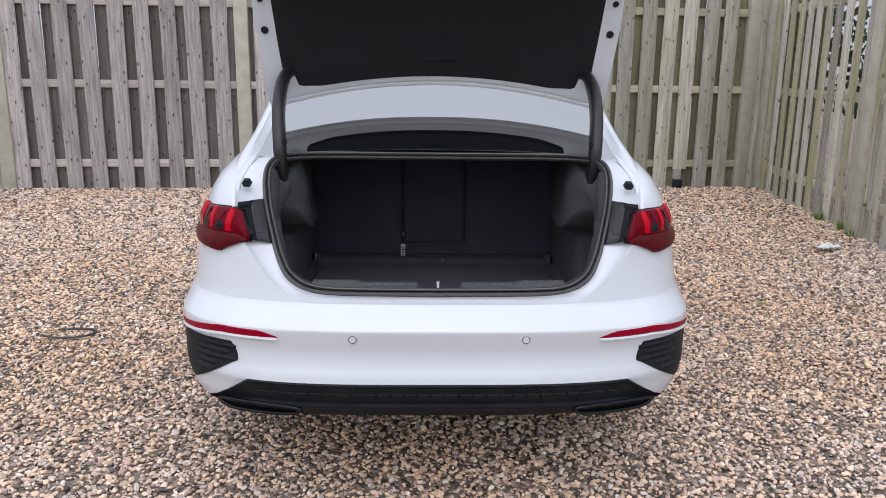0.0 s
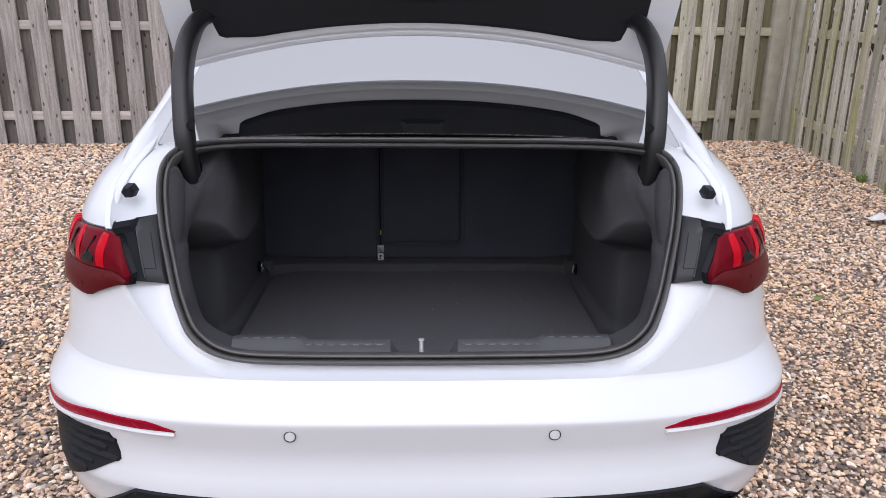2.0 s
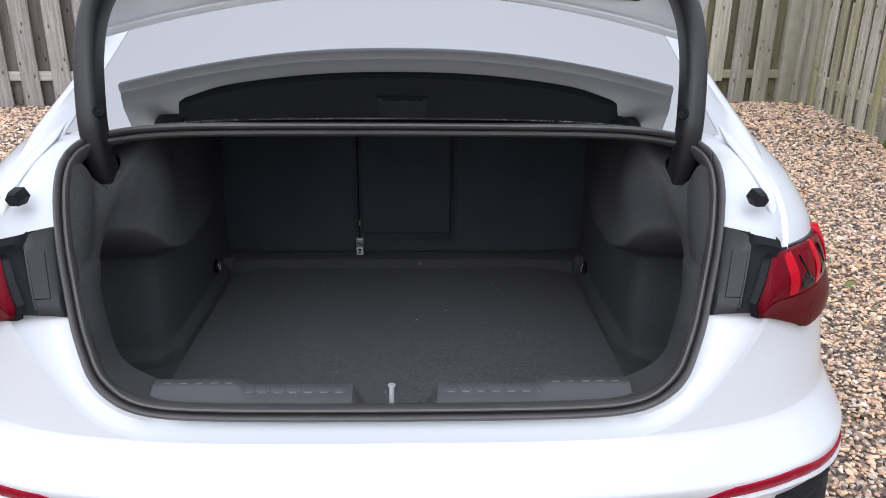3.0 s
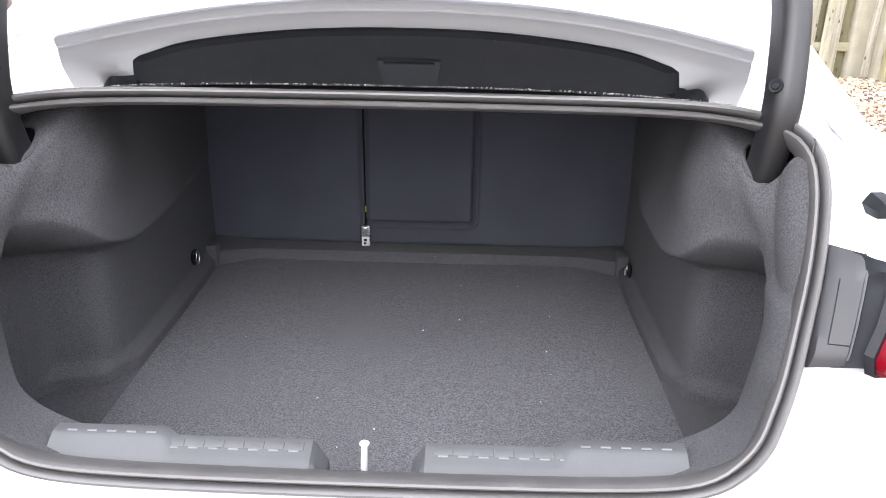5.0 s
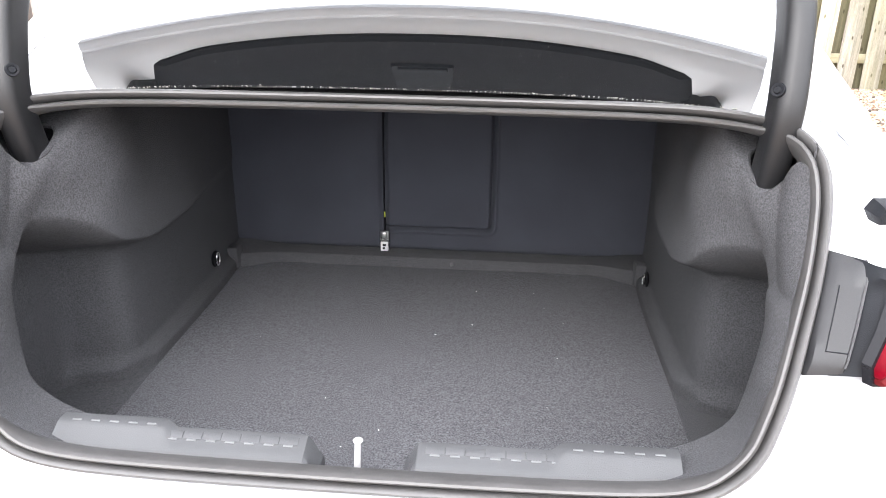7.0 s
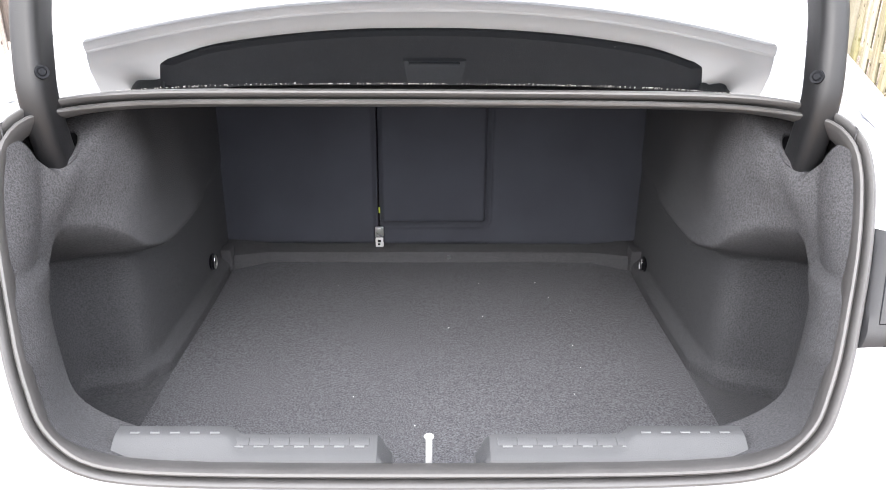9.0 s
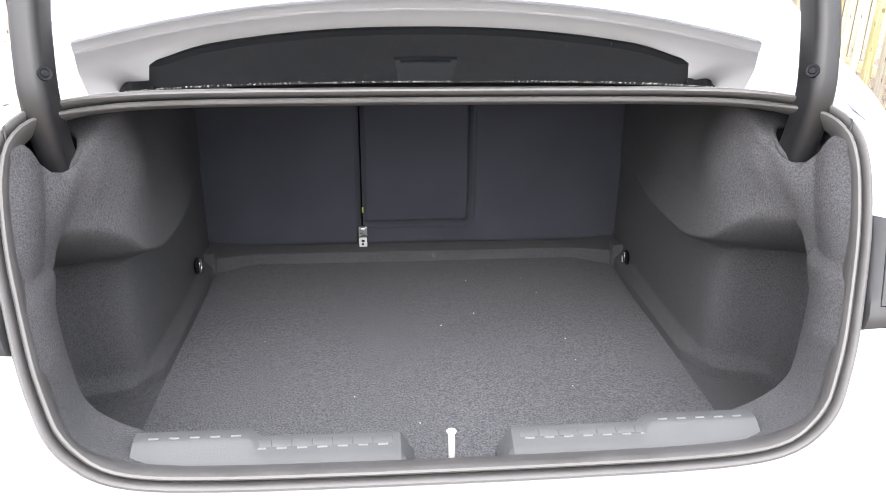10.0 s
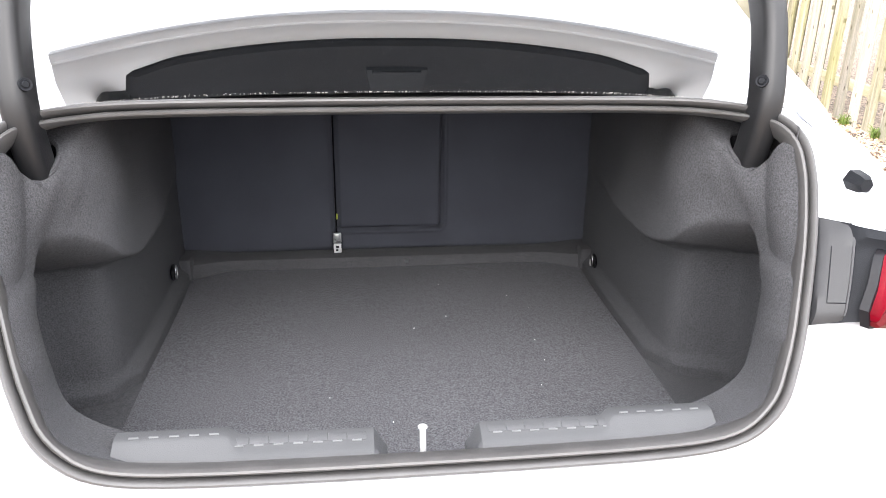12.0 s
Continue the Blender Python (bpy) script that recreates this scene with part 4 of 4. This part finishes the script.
        line = spline([(0.433, 0.344), (0.450, 0.357), (0.56, 0.366), (0.66, 0.3645), (0.706, 0.356), (0.692, 0.342), (0.66, 0.332), (0.57, 0.326), (0.47, 0.330), (0.433, 0.344)], 60)[:-1]
        mx, mz = 0.57, 0.345
        tip = part("exhaust_trim", side(sweep([on_diffuser(x, z, 0.012) for x, z in line], circle(0.0062, 8), up=(0, 1, 0), closed=True), s), GLOSSBLACK, car, "gloss black oblong exhaust surround", sharp=60)
        rows = [[on_diffuser(mx + (x - mx) * k, mz + (z - mz) * k, o) for x, z in line] for k, o in ((1.04, -0.01), (1.0, 0.012), (0.93, 0.004), (0.90, -0.012), (0.5, -0.016), (0.02, -0.018))]
        part("exhaust_mouth", side(grid(rows, wrap=True), s), BLACK, tip)
    # diffuser across the foot of the bumper
    rows = []
    for x in list(np.linspace(0, 0.597, 18)) + list(np.linspace(0.61, 0.752, 12)):
        q = max(0.0, (x - 0.597) / 0.155)
        zt = 0.4525 - 0.107 * q
        zb = 0.312 + 0.030 * q
        col = []
        for t, o in ((0.0, 0.001), (0.03, 0.006), (0.06, 0.006), (0.12, -0.004), (0.40, -0.008), (0.55, -0.008), (0.60, 0.006), (0.66, 0.008), (0.80, 0.0), (1.0, -0.02)):
            z = zt + (zb - zt) * t
            p = skin(x, max(z, 0.40 - 0.06 * q))
            col.append((p[0], p[1] - o + max(0.0, 0.40 - z) * 0.6 * (1 - q), z))
        col.append((x * 0.97, 2.75, 0.27))
        rows.append(col)
    diff = part("diffuser", both_sides(grid(rows)), BLACK, car, "black textured rear diffuser", sharp=25)
    for i in range(27):
        for j in range(2):
            x = -0.555 + 0.0425 * i + (0.021 if j else 0)
            if abs(x) < 0.57:
                q = skin(abs(x), 0.407 + 0.022 * j)
                part("scale", box((x, q[1] + 0.0078, q[2]), (0.038, 0.006, 0.019), 0.0028, Euler((radians(24), 0, radians(4 if i % 2 else -4))).to_matrix(), 1), BLACK, diff)


build_lamps()


# ---------------------------------------------------------------- open boot lid
def lid_edge(x):
    q = min(1.0, abs(x) / 0.602)
    return 2.900 - 0.132 * q ** 2.2, 1.340 - 0.0875 * q ** 2


def lid_point(u, h, off=0.0):
    """u from -1 to 1 across, h metres up from the front edge, off towards the rear."""
    w = 0.602 + 0.035 * min(1.0, h / 0.3)
    x = w * u
    y, z = lid_edge(0.602 * u)
    t = min(1.0, h / 0.47)
    return (x, y + 0.035 * t * abs(u) ** 2.2 - 0.02 * t - off, z + h * (1 + 0.088 * abs(u) ** 2 / 0.47))


def build_lid():
    us = np.linspace(-1, 1, 49)
    inner = [[lid_point(u, h, o) for u in us] for h, o in ((0.0, 0.0), (0.003, 0.004), (0.010, 0.007), (0.0125, 0.006), (0.015, 0.007), (0.018, 0.012), (0.034, 0.023), (0.10, 0.027), (0.25, 0.024), (0.40, 0.016), (0.46, 0.014))]
    # rear return, standing out towards the rear at the top
    for dy, dz in ((0.03, 0.018), (0.10, 0.032), (0.20, 0.040), (0.30, 0.040), (0.335, 0.048), (0.335, 0.066)):
        inner.append([(p[0], p[1] - dy, p[2] + dz) for p in inner[10]])
    base = inner[10]
    for dy, dz in ((0.30, 0.085), (0.15, 0.088), (0.02, 0.078), (-0.03, 0.05)):
        inner.append([(p[0], p[1] - dy, p[2] + dz) for p in base])
    for h in (0.44, 0.30, 0.15, 0.04, 0.006):
        inner.append([(p[0], p[1] + (0.045 if h > 0.02 else 0.012), p[2]) for p in [lid_point(u, h) for u in us]])
    v, f = grid(inner, wrap_rows=True)
    n, m = len(us), len(inner)
    f.append(tuple(i * n for i in range(m)))
    f.append(tuple(i * n + n - 1 for i in reversed(range(m))))
    lid = part("boot_lid", (v, f), WHITE, car, "white boot lid standing fully open", sharp=32)
    # lining
    rows = []
    for h, o, k in ((0.033, 0.016, 0.822), (0.034, 0.028, 0.828), (0.040, 0.034, 0.832), (0.080, 0.038, 0.845), (0.088, 0.039, 0.885), (0.098, 0.040, 0.898), (0.20, 0.038, 0.90), (0.34, 0.034, 0.905), (0.42, 0.030, 0.90), (0.44, 0.026, 0.895), (0.445, 0.012, 0.89)):
        row = []
        for u in np.linspace(-1, 1, 41):
            hh = h + (0.012 * smooth01((abs(u) - 0.8) / 0.2) if h < 0.1 else 0)
            row.append(lid_point(u * k, hh, o - (0.012 if abs(u) > 0.985 else 0)))
        rows.append(row)
    part("lid_lining", grid(rows), LINER, lid, "black felt lid lining")
    p = lid_point(0, 0.091, 0.043)
    grip = []
    for z, w in ((1.425, 0.062), (1.428, 0.064), (1.440, 0.064), (1.490, 0.056), (1.520, 0.047), (1.530, 0.042), (1.533, 0.040)):
        o = 0.0 if z in (1.425, 1.533) else 0.007
        grip.append([(0.004 + w * u, p[1] + 0.006 - o * (abs(u) < 0.99), z) for u in (-1, -0.96, -0.5, 0, 0.5, 0.96, 1)])
    part("lining_grip", join(grid(grip), box((0.004, p[1] - 0.002, 1.434), (0.10, 0.006, 0.008), 0.002)), BLACK, lid, "moulded grip in the lid lining")
    for s in (1, -1):
        for h, r in ((0.225, 0.012), (0.31, 0.010)):
            q = lid_point(0.955 * s, h, 0.026 if h < 0.3 else 0.022)
            part("lid_buffer", turned([(0.0, -0.012), (r * 0.8, -0.012), (r, -0.004), (r * 1.1, 0.004), (0.0, 0.004)], q, "Y", 12), BLACK, lid)
        lamp = [[(s * (0.30 + 0.32 * t), base[0][1] - 0.10 - 0.10 * k - 0.03 * (1 - t), 1.825 + 0.088 + 0.002 + (0.012 * math.sin(math.pi * k))) for k in np.linspace(0, 1, 8)] for t in np.linspace(0, 1, 10)]
        part("lid_lamp", grid(lamp), RED, lid, "red lamp section on the lid")
    part("lid_latch", join(box((0, 2.545, 1.835), (0.06, 0.05, 0.035), 0.008), box((-0.016, 2.530, 1.812), (0.012, 0.03, 0.02), 0.003), box((0.016, 2.530, 1.812), (0.012, 0.03, 0.02), 0.003)), BLACK, lid, "black lid latch")
    plate = part("number_plate", box((0, 2.66, 1.906), (0.52, 0.111, 0.006), 0.002), YELLOW, lid, "yellow number plate with dark bars")
    for k in range(7):
        x = -0.20 + 0.066 * k + (0.02 if k > 3 else 0)
        part("bar", box((x, 2.66, 1.911), (0.044, 0.075, 0.003), 0.001), BLACK, lid)
    for k in range(3):
        part("lid_button", box((-0.12 + 0.12 * k, 2.74, 1.908), (0.07, 0.028, 0.012), 0.004), BLACK, lid)
    part("lid_emblem", box((0, 2.82, 1.89), (0.17, 0.05, 0.006), 0.002), GLOSSBLACK, lid)
    lean = Matrix.Translation((0, 0.30 * 1.34, 0)) @ Matrix(((1, 0, 0, 0), (0, 1, -0.30, 0), (0, 0, 1, 0), (0, 0, 0, 1)))
    for ob in (lid, *lid.children_recursive):
        ob.data.transform(lean)


build_lid()


def build_wheels():
    for x in (-0.80, 0.80):
        for y in (3.13, 5.77):
            s = 1 if x > 0 else -1
            tyre = part("wheel", turned([(0.20, -0.10), (0.29, -0.105), (0.318, -0.085), (0.32, 0.0), (0.318, 0.085), (0.29, 0.105), (0.20, 0.10)], (x, y, 0.318), "X", 40), TYRE, car, "road wheel with black tyre")
            part("rim", turned([(0.0, 0.06), (0.05, 0.07), (0.19, 0.075), (0.215, 0.09), (0.215, -0.09)], (x if s > 0 else x, y, 0.318), "X", 40) if s > 0 else flip(turned([(0.0, 0.06), (0.05, 0.07), (0.19, 0.075), (0.215, 0.09), (0.215, -0.09)], (-x, y, 0.318), "X", 40)), ALLOY, tyre)


build_wheels()


# ---------------------------------------------------------------- fences
def board_mesh(name, w, h, t, material, seed):
    """A sawn board with uneven edges and a slight bow."""
    rng = random.Random(seed)
    rows, n = [], 7
    bow = rng.uniform(-0.006, 0.006)
    for k in range(n):
        z = h * k / (n - 1)
        e = bow * math.sin(math.pi * k / (n - 1))
        l, r = -w / 2 + rng.uniform(-0.002, 0.002) + e, w / 2 + rng.uniform(-0.002, 0.002) + e
        rows.append([(l, -t / 2 + 0.003, z), (l + 0.004, -t / 2, z), (r - 0.004, -t / 2, z), (r, -t / 2 + 0.003, z), (r, t / 2, z), (l, t / 2, z)])
    v, f = grid(rows, wrap=True)
    f.append(tuple(range(6)))
    f.append(tuple((n - 1) * 6 + k for k in reversed(range(6))))
    return mesh_of(name, v, f, material, 40)


def child(name, me, parent, m):
    ob = new(name, me)
    ob.parent = parent
    ob.matrix_basis = m
    return ob


def build_fence(label, start, yaw, length, height, places, back_width, posts, woods, backs, rails, seed, tinged=99.0, open_from=99.0):
    """places: along, width and lift of each front board; back boards close the gaps behind them."""
    root = tagged(new("fence"), label, "fence")
    root.matrix_basis = pose(start[0], start[1], start[2], 0, 0, yaw)
    rng = random.Random(seed)
    width = places[0][1]
    fronts = [board_mesh("board", width, height, 0.02, woods[k % len(woods)], seed + k) for k in range(8)]
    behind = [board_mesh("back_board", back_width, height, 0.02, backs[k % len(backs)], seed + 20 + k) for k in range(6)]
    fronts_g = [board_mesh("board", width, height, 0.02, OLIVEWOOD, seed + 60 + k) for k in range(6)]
    behind_g = [board_mesh("back_board", back_width * 0.82, height, 0.02, SHADEDOLIVE, seed + 80 + k) for k in range(4)]
    heads = []
    for (x, w, lift), ahead in zip(places, [q[0] for q in places[1:]] + [places[-1][0] + 0.25]):
        x += rng.uniform(-0.004, 0.004)
        turn = rng.uniform(-0.5, 0.5)
        child("board", rng.choice(fronts_g if x > tinged else fronts), root, pose(x, -0.035, lift + rng.uniform(-0.012, 0.012), 0, turn, rng.uniform(-1.0, 1.0)))
        for z in (0.29, 1.17, 2.05):
            for dx in (-0.3, 0.3):
                heads.append(turned([(0.0, -0.0012), (0.0026, -0.0010), (0.0032, 0.0008)], (x + w * dx + z * math.tan(radians(turn)) + rng.uniform(-0.008, 0.008), -0.0455, z + rng.uniform(-0.018, 0.018)), "Y", 6))
        wide = ahead - x > 0.4
        for xb in ([x + 0.140, ahead - 0.140] if wide else [(x + ahead) / 2 + rng.uniform(-0.006, 0.006)]):
            if x >= open_from:
                continue
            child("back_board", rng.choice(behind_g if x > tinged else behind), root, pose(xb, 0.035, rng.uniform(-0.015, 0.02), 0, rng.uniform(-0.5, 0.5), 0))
    cuts = [0.0] + list(posts[1:-1]) + [length]
    for z in (0.29, 1.17, 2.05):
        for x0, x1 in zip(cuts, cuts[1:]):
            me = mesh_of("rail", *box(((x0 + x1) / 2, 0, z), (x1 - x0 - 0.004, 0.045, 0.085), 0.006), RAILGREEN if x1 > tinged else rails)
            child("rail", me, root, Matrix())
    pm = mesh_of("post", *box((0, 0, height / 2), (0.15, 0.13, height + 0.05), 0.012), POST)
    for q in posts:
        child("post", pm, root, pose(q, -0.01, 0, 0, 0, 0))
    v, f = join(*heads)
    nails = child("nail_heads", mesh_of("nail_heads", v, f, NAIL), root, Matrix())
    tagged(nails, "small dark nail heads along the rails", kind="stuff")
    return root


# ends of the back fence and the side fence
BACK_BOARDS = [(0.283 + 0.281 * k, 0.168, 0.0) for k in range(19)] + [(5.80 + 0.281 * k, 0.168, 0.0) for k in range(13)] + [(9.463 + 0.25 * k, 0.168, 0.23 if k == 5 else 0.0) for k in range(8)] + [(11.62, 0.168, 0.0)]
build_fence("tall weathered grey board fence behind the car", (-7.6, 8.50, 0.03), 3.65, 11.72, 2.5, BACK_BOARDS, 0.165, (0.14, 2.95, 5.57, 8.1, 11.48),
            [GREYWOOD], [SHADEDBACK], RAILWOOD, 11, tinged=8.4)
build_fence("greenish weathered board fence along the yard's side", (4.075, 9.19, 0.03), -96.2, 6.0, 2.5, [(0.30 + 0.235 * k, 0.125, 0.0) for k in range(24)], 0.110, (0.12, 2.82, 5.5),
            [GREENWOOD, OLIVEWOOD], [SHADEDOLIVE], RAILGREEN, 40, open_from=1.4)


# ---------------------------------------------------------------- loose things on the gravel
def leaf(name, c, size, yaw, material, label):
    rows = []
    for k in range(7):
        t = k / 6
        w = size * 0.34 * math.sin(math.pi * (0.06 + 0.9 * t)) ** 0.8
        rows.append([((t - 0.5) * size, w * u, 0.010 + 0.18 * w * abs(u) + 0.05 * size * math.sin(3 * t)) for u in (-1, -0.5, 0, 0.5, 1)])
    v, f = grid(rows)
    m = pose(c[0], c[1], c[2], 4, -6, yaw)
    ob = part(name, ([tuple(m @ Vector(p)) for p in v], f), material, None)
    tagged(ob, label, "leaf")
    solid = ob.modifiers.new("thick", "SOLIDIFY")
    solid.thickness = 0.0012


leaf("fallen_leaf", (2.03, 4.38, ground_z(4.38) + 0.008), 0.055, 30, LEAFGREEN, "small yellow-green leaf lying on the gravel")
leaf("fallen_leaf", (2.60, 4.32, ground_z(4.3) + 0.01), 0.07, -20, LEAFBROWN, "curled brown leaf lying on the gravel")


def build_scraps():
    rng = random.Random(3)
    rows = []
    for i in range(9):
        rows.append([(3.10 + 0.024 * i + rng.uniform(-0.006, 0.006), 5.74 + 0.022 * j + 0.008 * i, 0.035 + 0.02 * math.sin(i * 0.9) * math.sin(j * 1.1) + ground_z(5.7) + 0.008 * rng.random()) for j in range(6)])
    ob = part("plastic_scrap", grid(rows), LABELWHITE, None)
    tagged(ob, "crumpled white plastic scrap on the gravel", "scrap")
    ob.modifiers.new("thick", "SOLIDIFY").thickness = 0.002
    path = spline([(-2.05, 3.83, 0.012), (-1.95, 3.78, 0.016), (-1.83, 3.80, 0.014), (-1.78, 3.87, 0.015), (-1.84, 3.93, 0.012), (-2.0, 3.92, 0.012)], 30)
    hose = part("thin_hose", sweep([tuple(p) for p in path], circle(0.006, 8)), CABLE, None)
    tagged(hose, "thin dark hose curled on the gravel", "hose")
    block = part("dark_block", box((3.02, 8.98, 0.10), (0.10, 0.08, 0.10), 0.01), BLACK, None)
    tagged(block, "small dark block at the fence's foot", "block")


build_scraps()


def weed(x, y, seed, r=0.10, n=34):
    rng = random.Random(seed)
    blades = []
    for _ in range(n):
        a, k = rng.uniform(0, 6.28), rng.uniform(0.4, 1.0)
        h, lean, w = 0.12 * k, r * rng.uniform(0.3, 1.0), 0.006
        bx, by = x + rng.uniform(-0.04, 0.04), y + rng.uniform(-0.04, 0.04)
        pts = []
        for t in (0, 0.35, 0.7, 1.0):
            cx, cy, cz = bx + math.cos(a) * lean * t * t, by + math.sin(a) * lean * t * t, ground_z(y) + h * (t - 0.3 * t * t)
            ww = w * (1 - t) + 0.0008
            pts.append([(cx - math.sin(a) * ww, cy + math.cos(a) * ww, cz), (cx, cy, cz + 0.002), (cx + math.sin(a) * ww, cy - math.cos(a) * ww, cz)])
        blades.append(grid(pts))
    ob = part("weed_tuft", join(*blades), LEAFGREEN, None)
    tagged(ob, "small green weed tuft at the fence's foot", "weed", group="weeds along the fence")


for k, (x, y) in enumerate(((3.72, 6.62), (3.76, 7.05), (3.70, 6.35))):
    weed(x, y, k, 0.09)


# ---------------------------------------------------------------- leaf litter
def build_litter():
    rng = random.Random(31)
    v, f = [], []
    spots = [(2.75, 7.9, 0.35), (3.3, 7.3, 0.4), (3.0, 8.5, 0.5), (2.3, 8.4, 0.5), (-3.9, 7.9, 0.6), (-4.6, 7.6, 0.5), (2.6, 5.9, 0.5), (3.2, 6.2, 0.4)]
    for x0, y0, r in spots:
        for _ in range(34):
            x, y = rng.gauss(x0, r * 0.6), rng.gauss(y0, r * 0.4)
            if x > 3.70 + 0.108 * (y - 6.43) or y > 8.55 + 0.064 * (x + 5):
                continue
            m = Euler((rng.uniform(-0.5, 0.5), rng.uniform(-0.5, 0.5), rng.uniform(0, 6.3))).to_matrix()
            k, i = rng.uniform(0.012, 0.030), len(v)
            c = Vector((x, y, ground_z(y) + 0.020))
            for p in ((-1, 0, 0.1), (-0.3, -0.4, 0), (0.4, -0.35, 0), (1, 0, 0.25), (0.4, 0.35, 0), (-0.3, 0.4, 0)):
                v.append(tuple(c + m @ (Vector(p) * k)))
            f.append(tuple(range(i, i + 6)))
    ob = new("leaf_litter", mesh_of("leaf_litter", v, f, LITTER))
    tagged(ob, "scattered dry reddish-brown leaf bits on the gravel", "leaf litter", kind="stuff")


build_litter()


# ---------------------------------------------------------------- hedge beyond the side fence
def build_hedge():
    rng = random.Random(77)
    v, f = [], []
    for _ in range(5200):
        along, z = rng.uniform(-1.0, 7.5), rng.uniform(0.9, 3.1)
        depth = 0.9 + 0.35 * math.sin(along * 1.7) + 0.25 * math.sin(along * 4.1 + z * 2) + abs(rng.gauss(0, 0.35))
        c = Vector((4.2 + depth - 0.108 * along, 9.6 - along, z))
        r = Euler((rng.uniform(0, 6), rng.uniform(0, 6), rng.uniform(0, 6))).to_matrix()
        k, i = rng.uniform(0.035, 0.075), len(v)
        for p in ((-1, 0, 0), (-0.3, -0.5, 0.12), (0.5, -0.4, 0.1), (1, 0, 0), (0.5, 0.4, 0.1), (-0.3, 0.5, 0.12)):
            v.append(tuple(c + r @ (Vector(p) * k)))
        f.append(tuple(range(i, i + 6)))
    ob = new("hedge", mesh_of("hedge", v, f, HEDGE))
    tagged(ob, "dark green leafy hedge beyond the side fence", "hedge", kind="stuff")


build_hedge()


# ---------------------------------------------------------------- gravel stones
def ico(level):
    bm = bmesh.new()
    bmesh.ops.create_icosphere(bm, subdivisions=level, radius=1.0)
    v = np.array([q.co[:] for q in bm.verts])
    bm.verts.index_update()
    f = np.array([[q.index for q in p.verts] for p in bm.faces])
    bm.free()
    return v, f


def stones(rng, x, y, r, level):
    """Rounded, flattened pebbles at the places given, as vertices and triangles."""
    v, f = ico(level)
    n = len(x)
    dims = np.stack([r * rng.uniform(0.9, 1.5, n), r * rng.uniform(0.75, 1.1, n), r * rng.uniform(0.45, 0.75, n)], 1)
    p = v[None] * (1 + rng.uniform(-0.22, 0.22, (n, len(v), 1)))
    p = p * dims[:, None, :]
    a, tx, ty = rng.uniform(0, 6.283, n), rng.normal(0, 0.28, n), rng.normal(0, 0.28, n)
    p[..., 2], p[..., 1] = p[..., 2] + tx[:, None] * p[..., 1], p[..., 1] - tx[:, None] * p[..., 2]
    p[..., 2], p[..., 0] = p[..., 2] + ty[:, None] * p[..., 0], p[..., 0] - ty[:, None] * p[..., 2]
    c, s = np.cos(a)[:, None], np.sin(a)[:, None]
    px, py = p[..., 0] * c - p[..., 1] * s, p[..., 0] * s + p[..., 1] * c
    gz = 0.05 * np.clip((y - 3.6) / 4.6, 0, 1) ** 2 * (3 - 2 * np.clip((y - 3.6) / 4.6, 0, 1))
    z = gz - 0.012 + dims[:, 2] * 0.55 + rng.uniform(0, 0.006, n)
    out = np.stack([px + x[:, None], py + y[:, None], p[..., 2] + z[:, None]], -1).reshape(-1, 3)
    return out, (f[None] + (np.arange(n) * len(v))[:, None, None]).reshape(-1, 3)


def build_gravel():
    rng = np.random.default_rng(7)

    def scatter(n, x0, x1, y0, y1, lo, hi):
        x, y = rng.uniform(x0, x1, n), rng.uniform(y0, y1, n)
        wide = 1.75 + 0.62 * (y - 2.0)
        keep = (np.abs(x) < wide) & ((np.abs(x) > 0.72) | (y < 3.0)) & (x < 3.80 + 0.108 * (y - 6.43)) & (y < 9.05 + 0.064 * (x - 3))
        x, y = x[keep], y[keep]
        return x, y, lo + (hi - lo) * rng.beta(1.3, 3.0, len(x))

    sets = []
    x, y, r = scatter(78000, -3.2, 3.2, 1.9, 4.6, 0.0042, 0.0140)
    big = r > 0.0122
    sets.append(stones(rng, x[big], y[big], r[big], 2))
    sets.append(stones(rng, x[~big], y[~big], r[~big], 1))
    x, y, r = scatter(64000, -5.2, 4.0, 4.6, 6.8, 0.0050, 0.0170)
    sets.append(stones(rng, x, y, r, 1))
    x, y, r = scatter(36000, -6.0, 4.1, 6.8, 9.1, 0.007, 0.022)
    sets.append(stones(rng, x, y, r, 1))
    x, y = rng.uniform(-9, 4.2, 18000), rng.uniform(-5, 9, 18000)
    wide = 1.75 + 0.62 * (y - 2.0)
    rest = ((y < 1.9) | (np.abs(x) > wide)) & (x < 3.6 + 0.108 * (y - 6.43)) & (y < 8.4 + 0.064 * (x + 5))
    x, y = x[rest], y[rest]
    sets.append(stones(rng, x, y, rng.uniform(0.010, 0.026, len(x)), 1))
    verts, faces, k = [], [], 0
    for v, f in sets:
        verts.append(v)
        faces.append(f + k)
        k += len(v)
    v, f = np.concatenate(verts), np.concatenate(faces)
    me = bpy.data.meshes.new("gravel")
    me.vertices.add(len(v))
    me.vertices.foreach_set("co", v.astype(np.float32).ravel())
    me.loops.add(len(f) * 3)
    me.loops.foreach_set("vertex_index", f.astype(np.int32).ravel())
    me.polygons.add(len(f))
    me.polygons.foreach_set("loop_start", np.arange(0, len(f) * 3, 3, dtype=np.int32))
    me.update(calc_edges=True)
    me.validate()
    me.polygons.foreach_set("use_smooth", np.zeros(len(me.polygons), dtype=bool))
    me.materials.append(STONE)
    ob = new("gravel", me)
    tagged(ob, "mixed tan, pink and grey rounded gravel stones", "gravel", kind="stuff")


build_gravel()
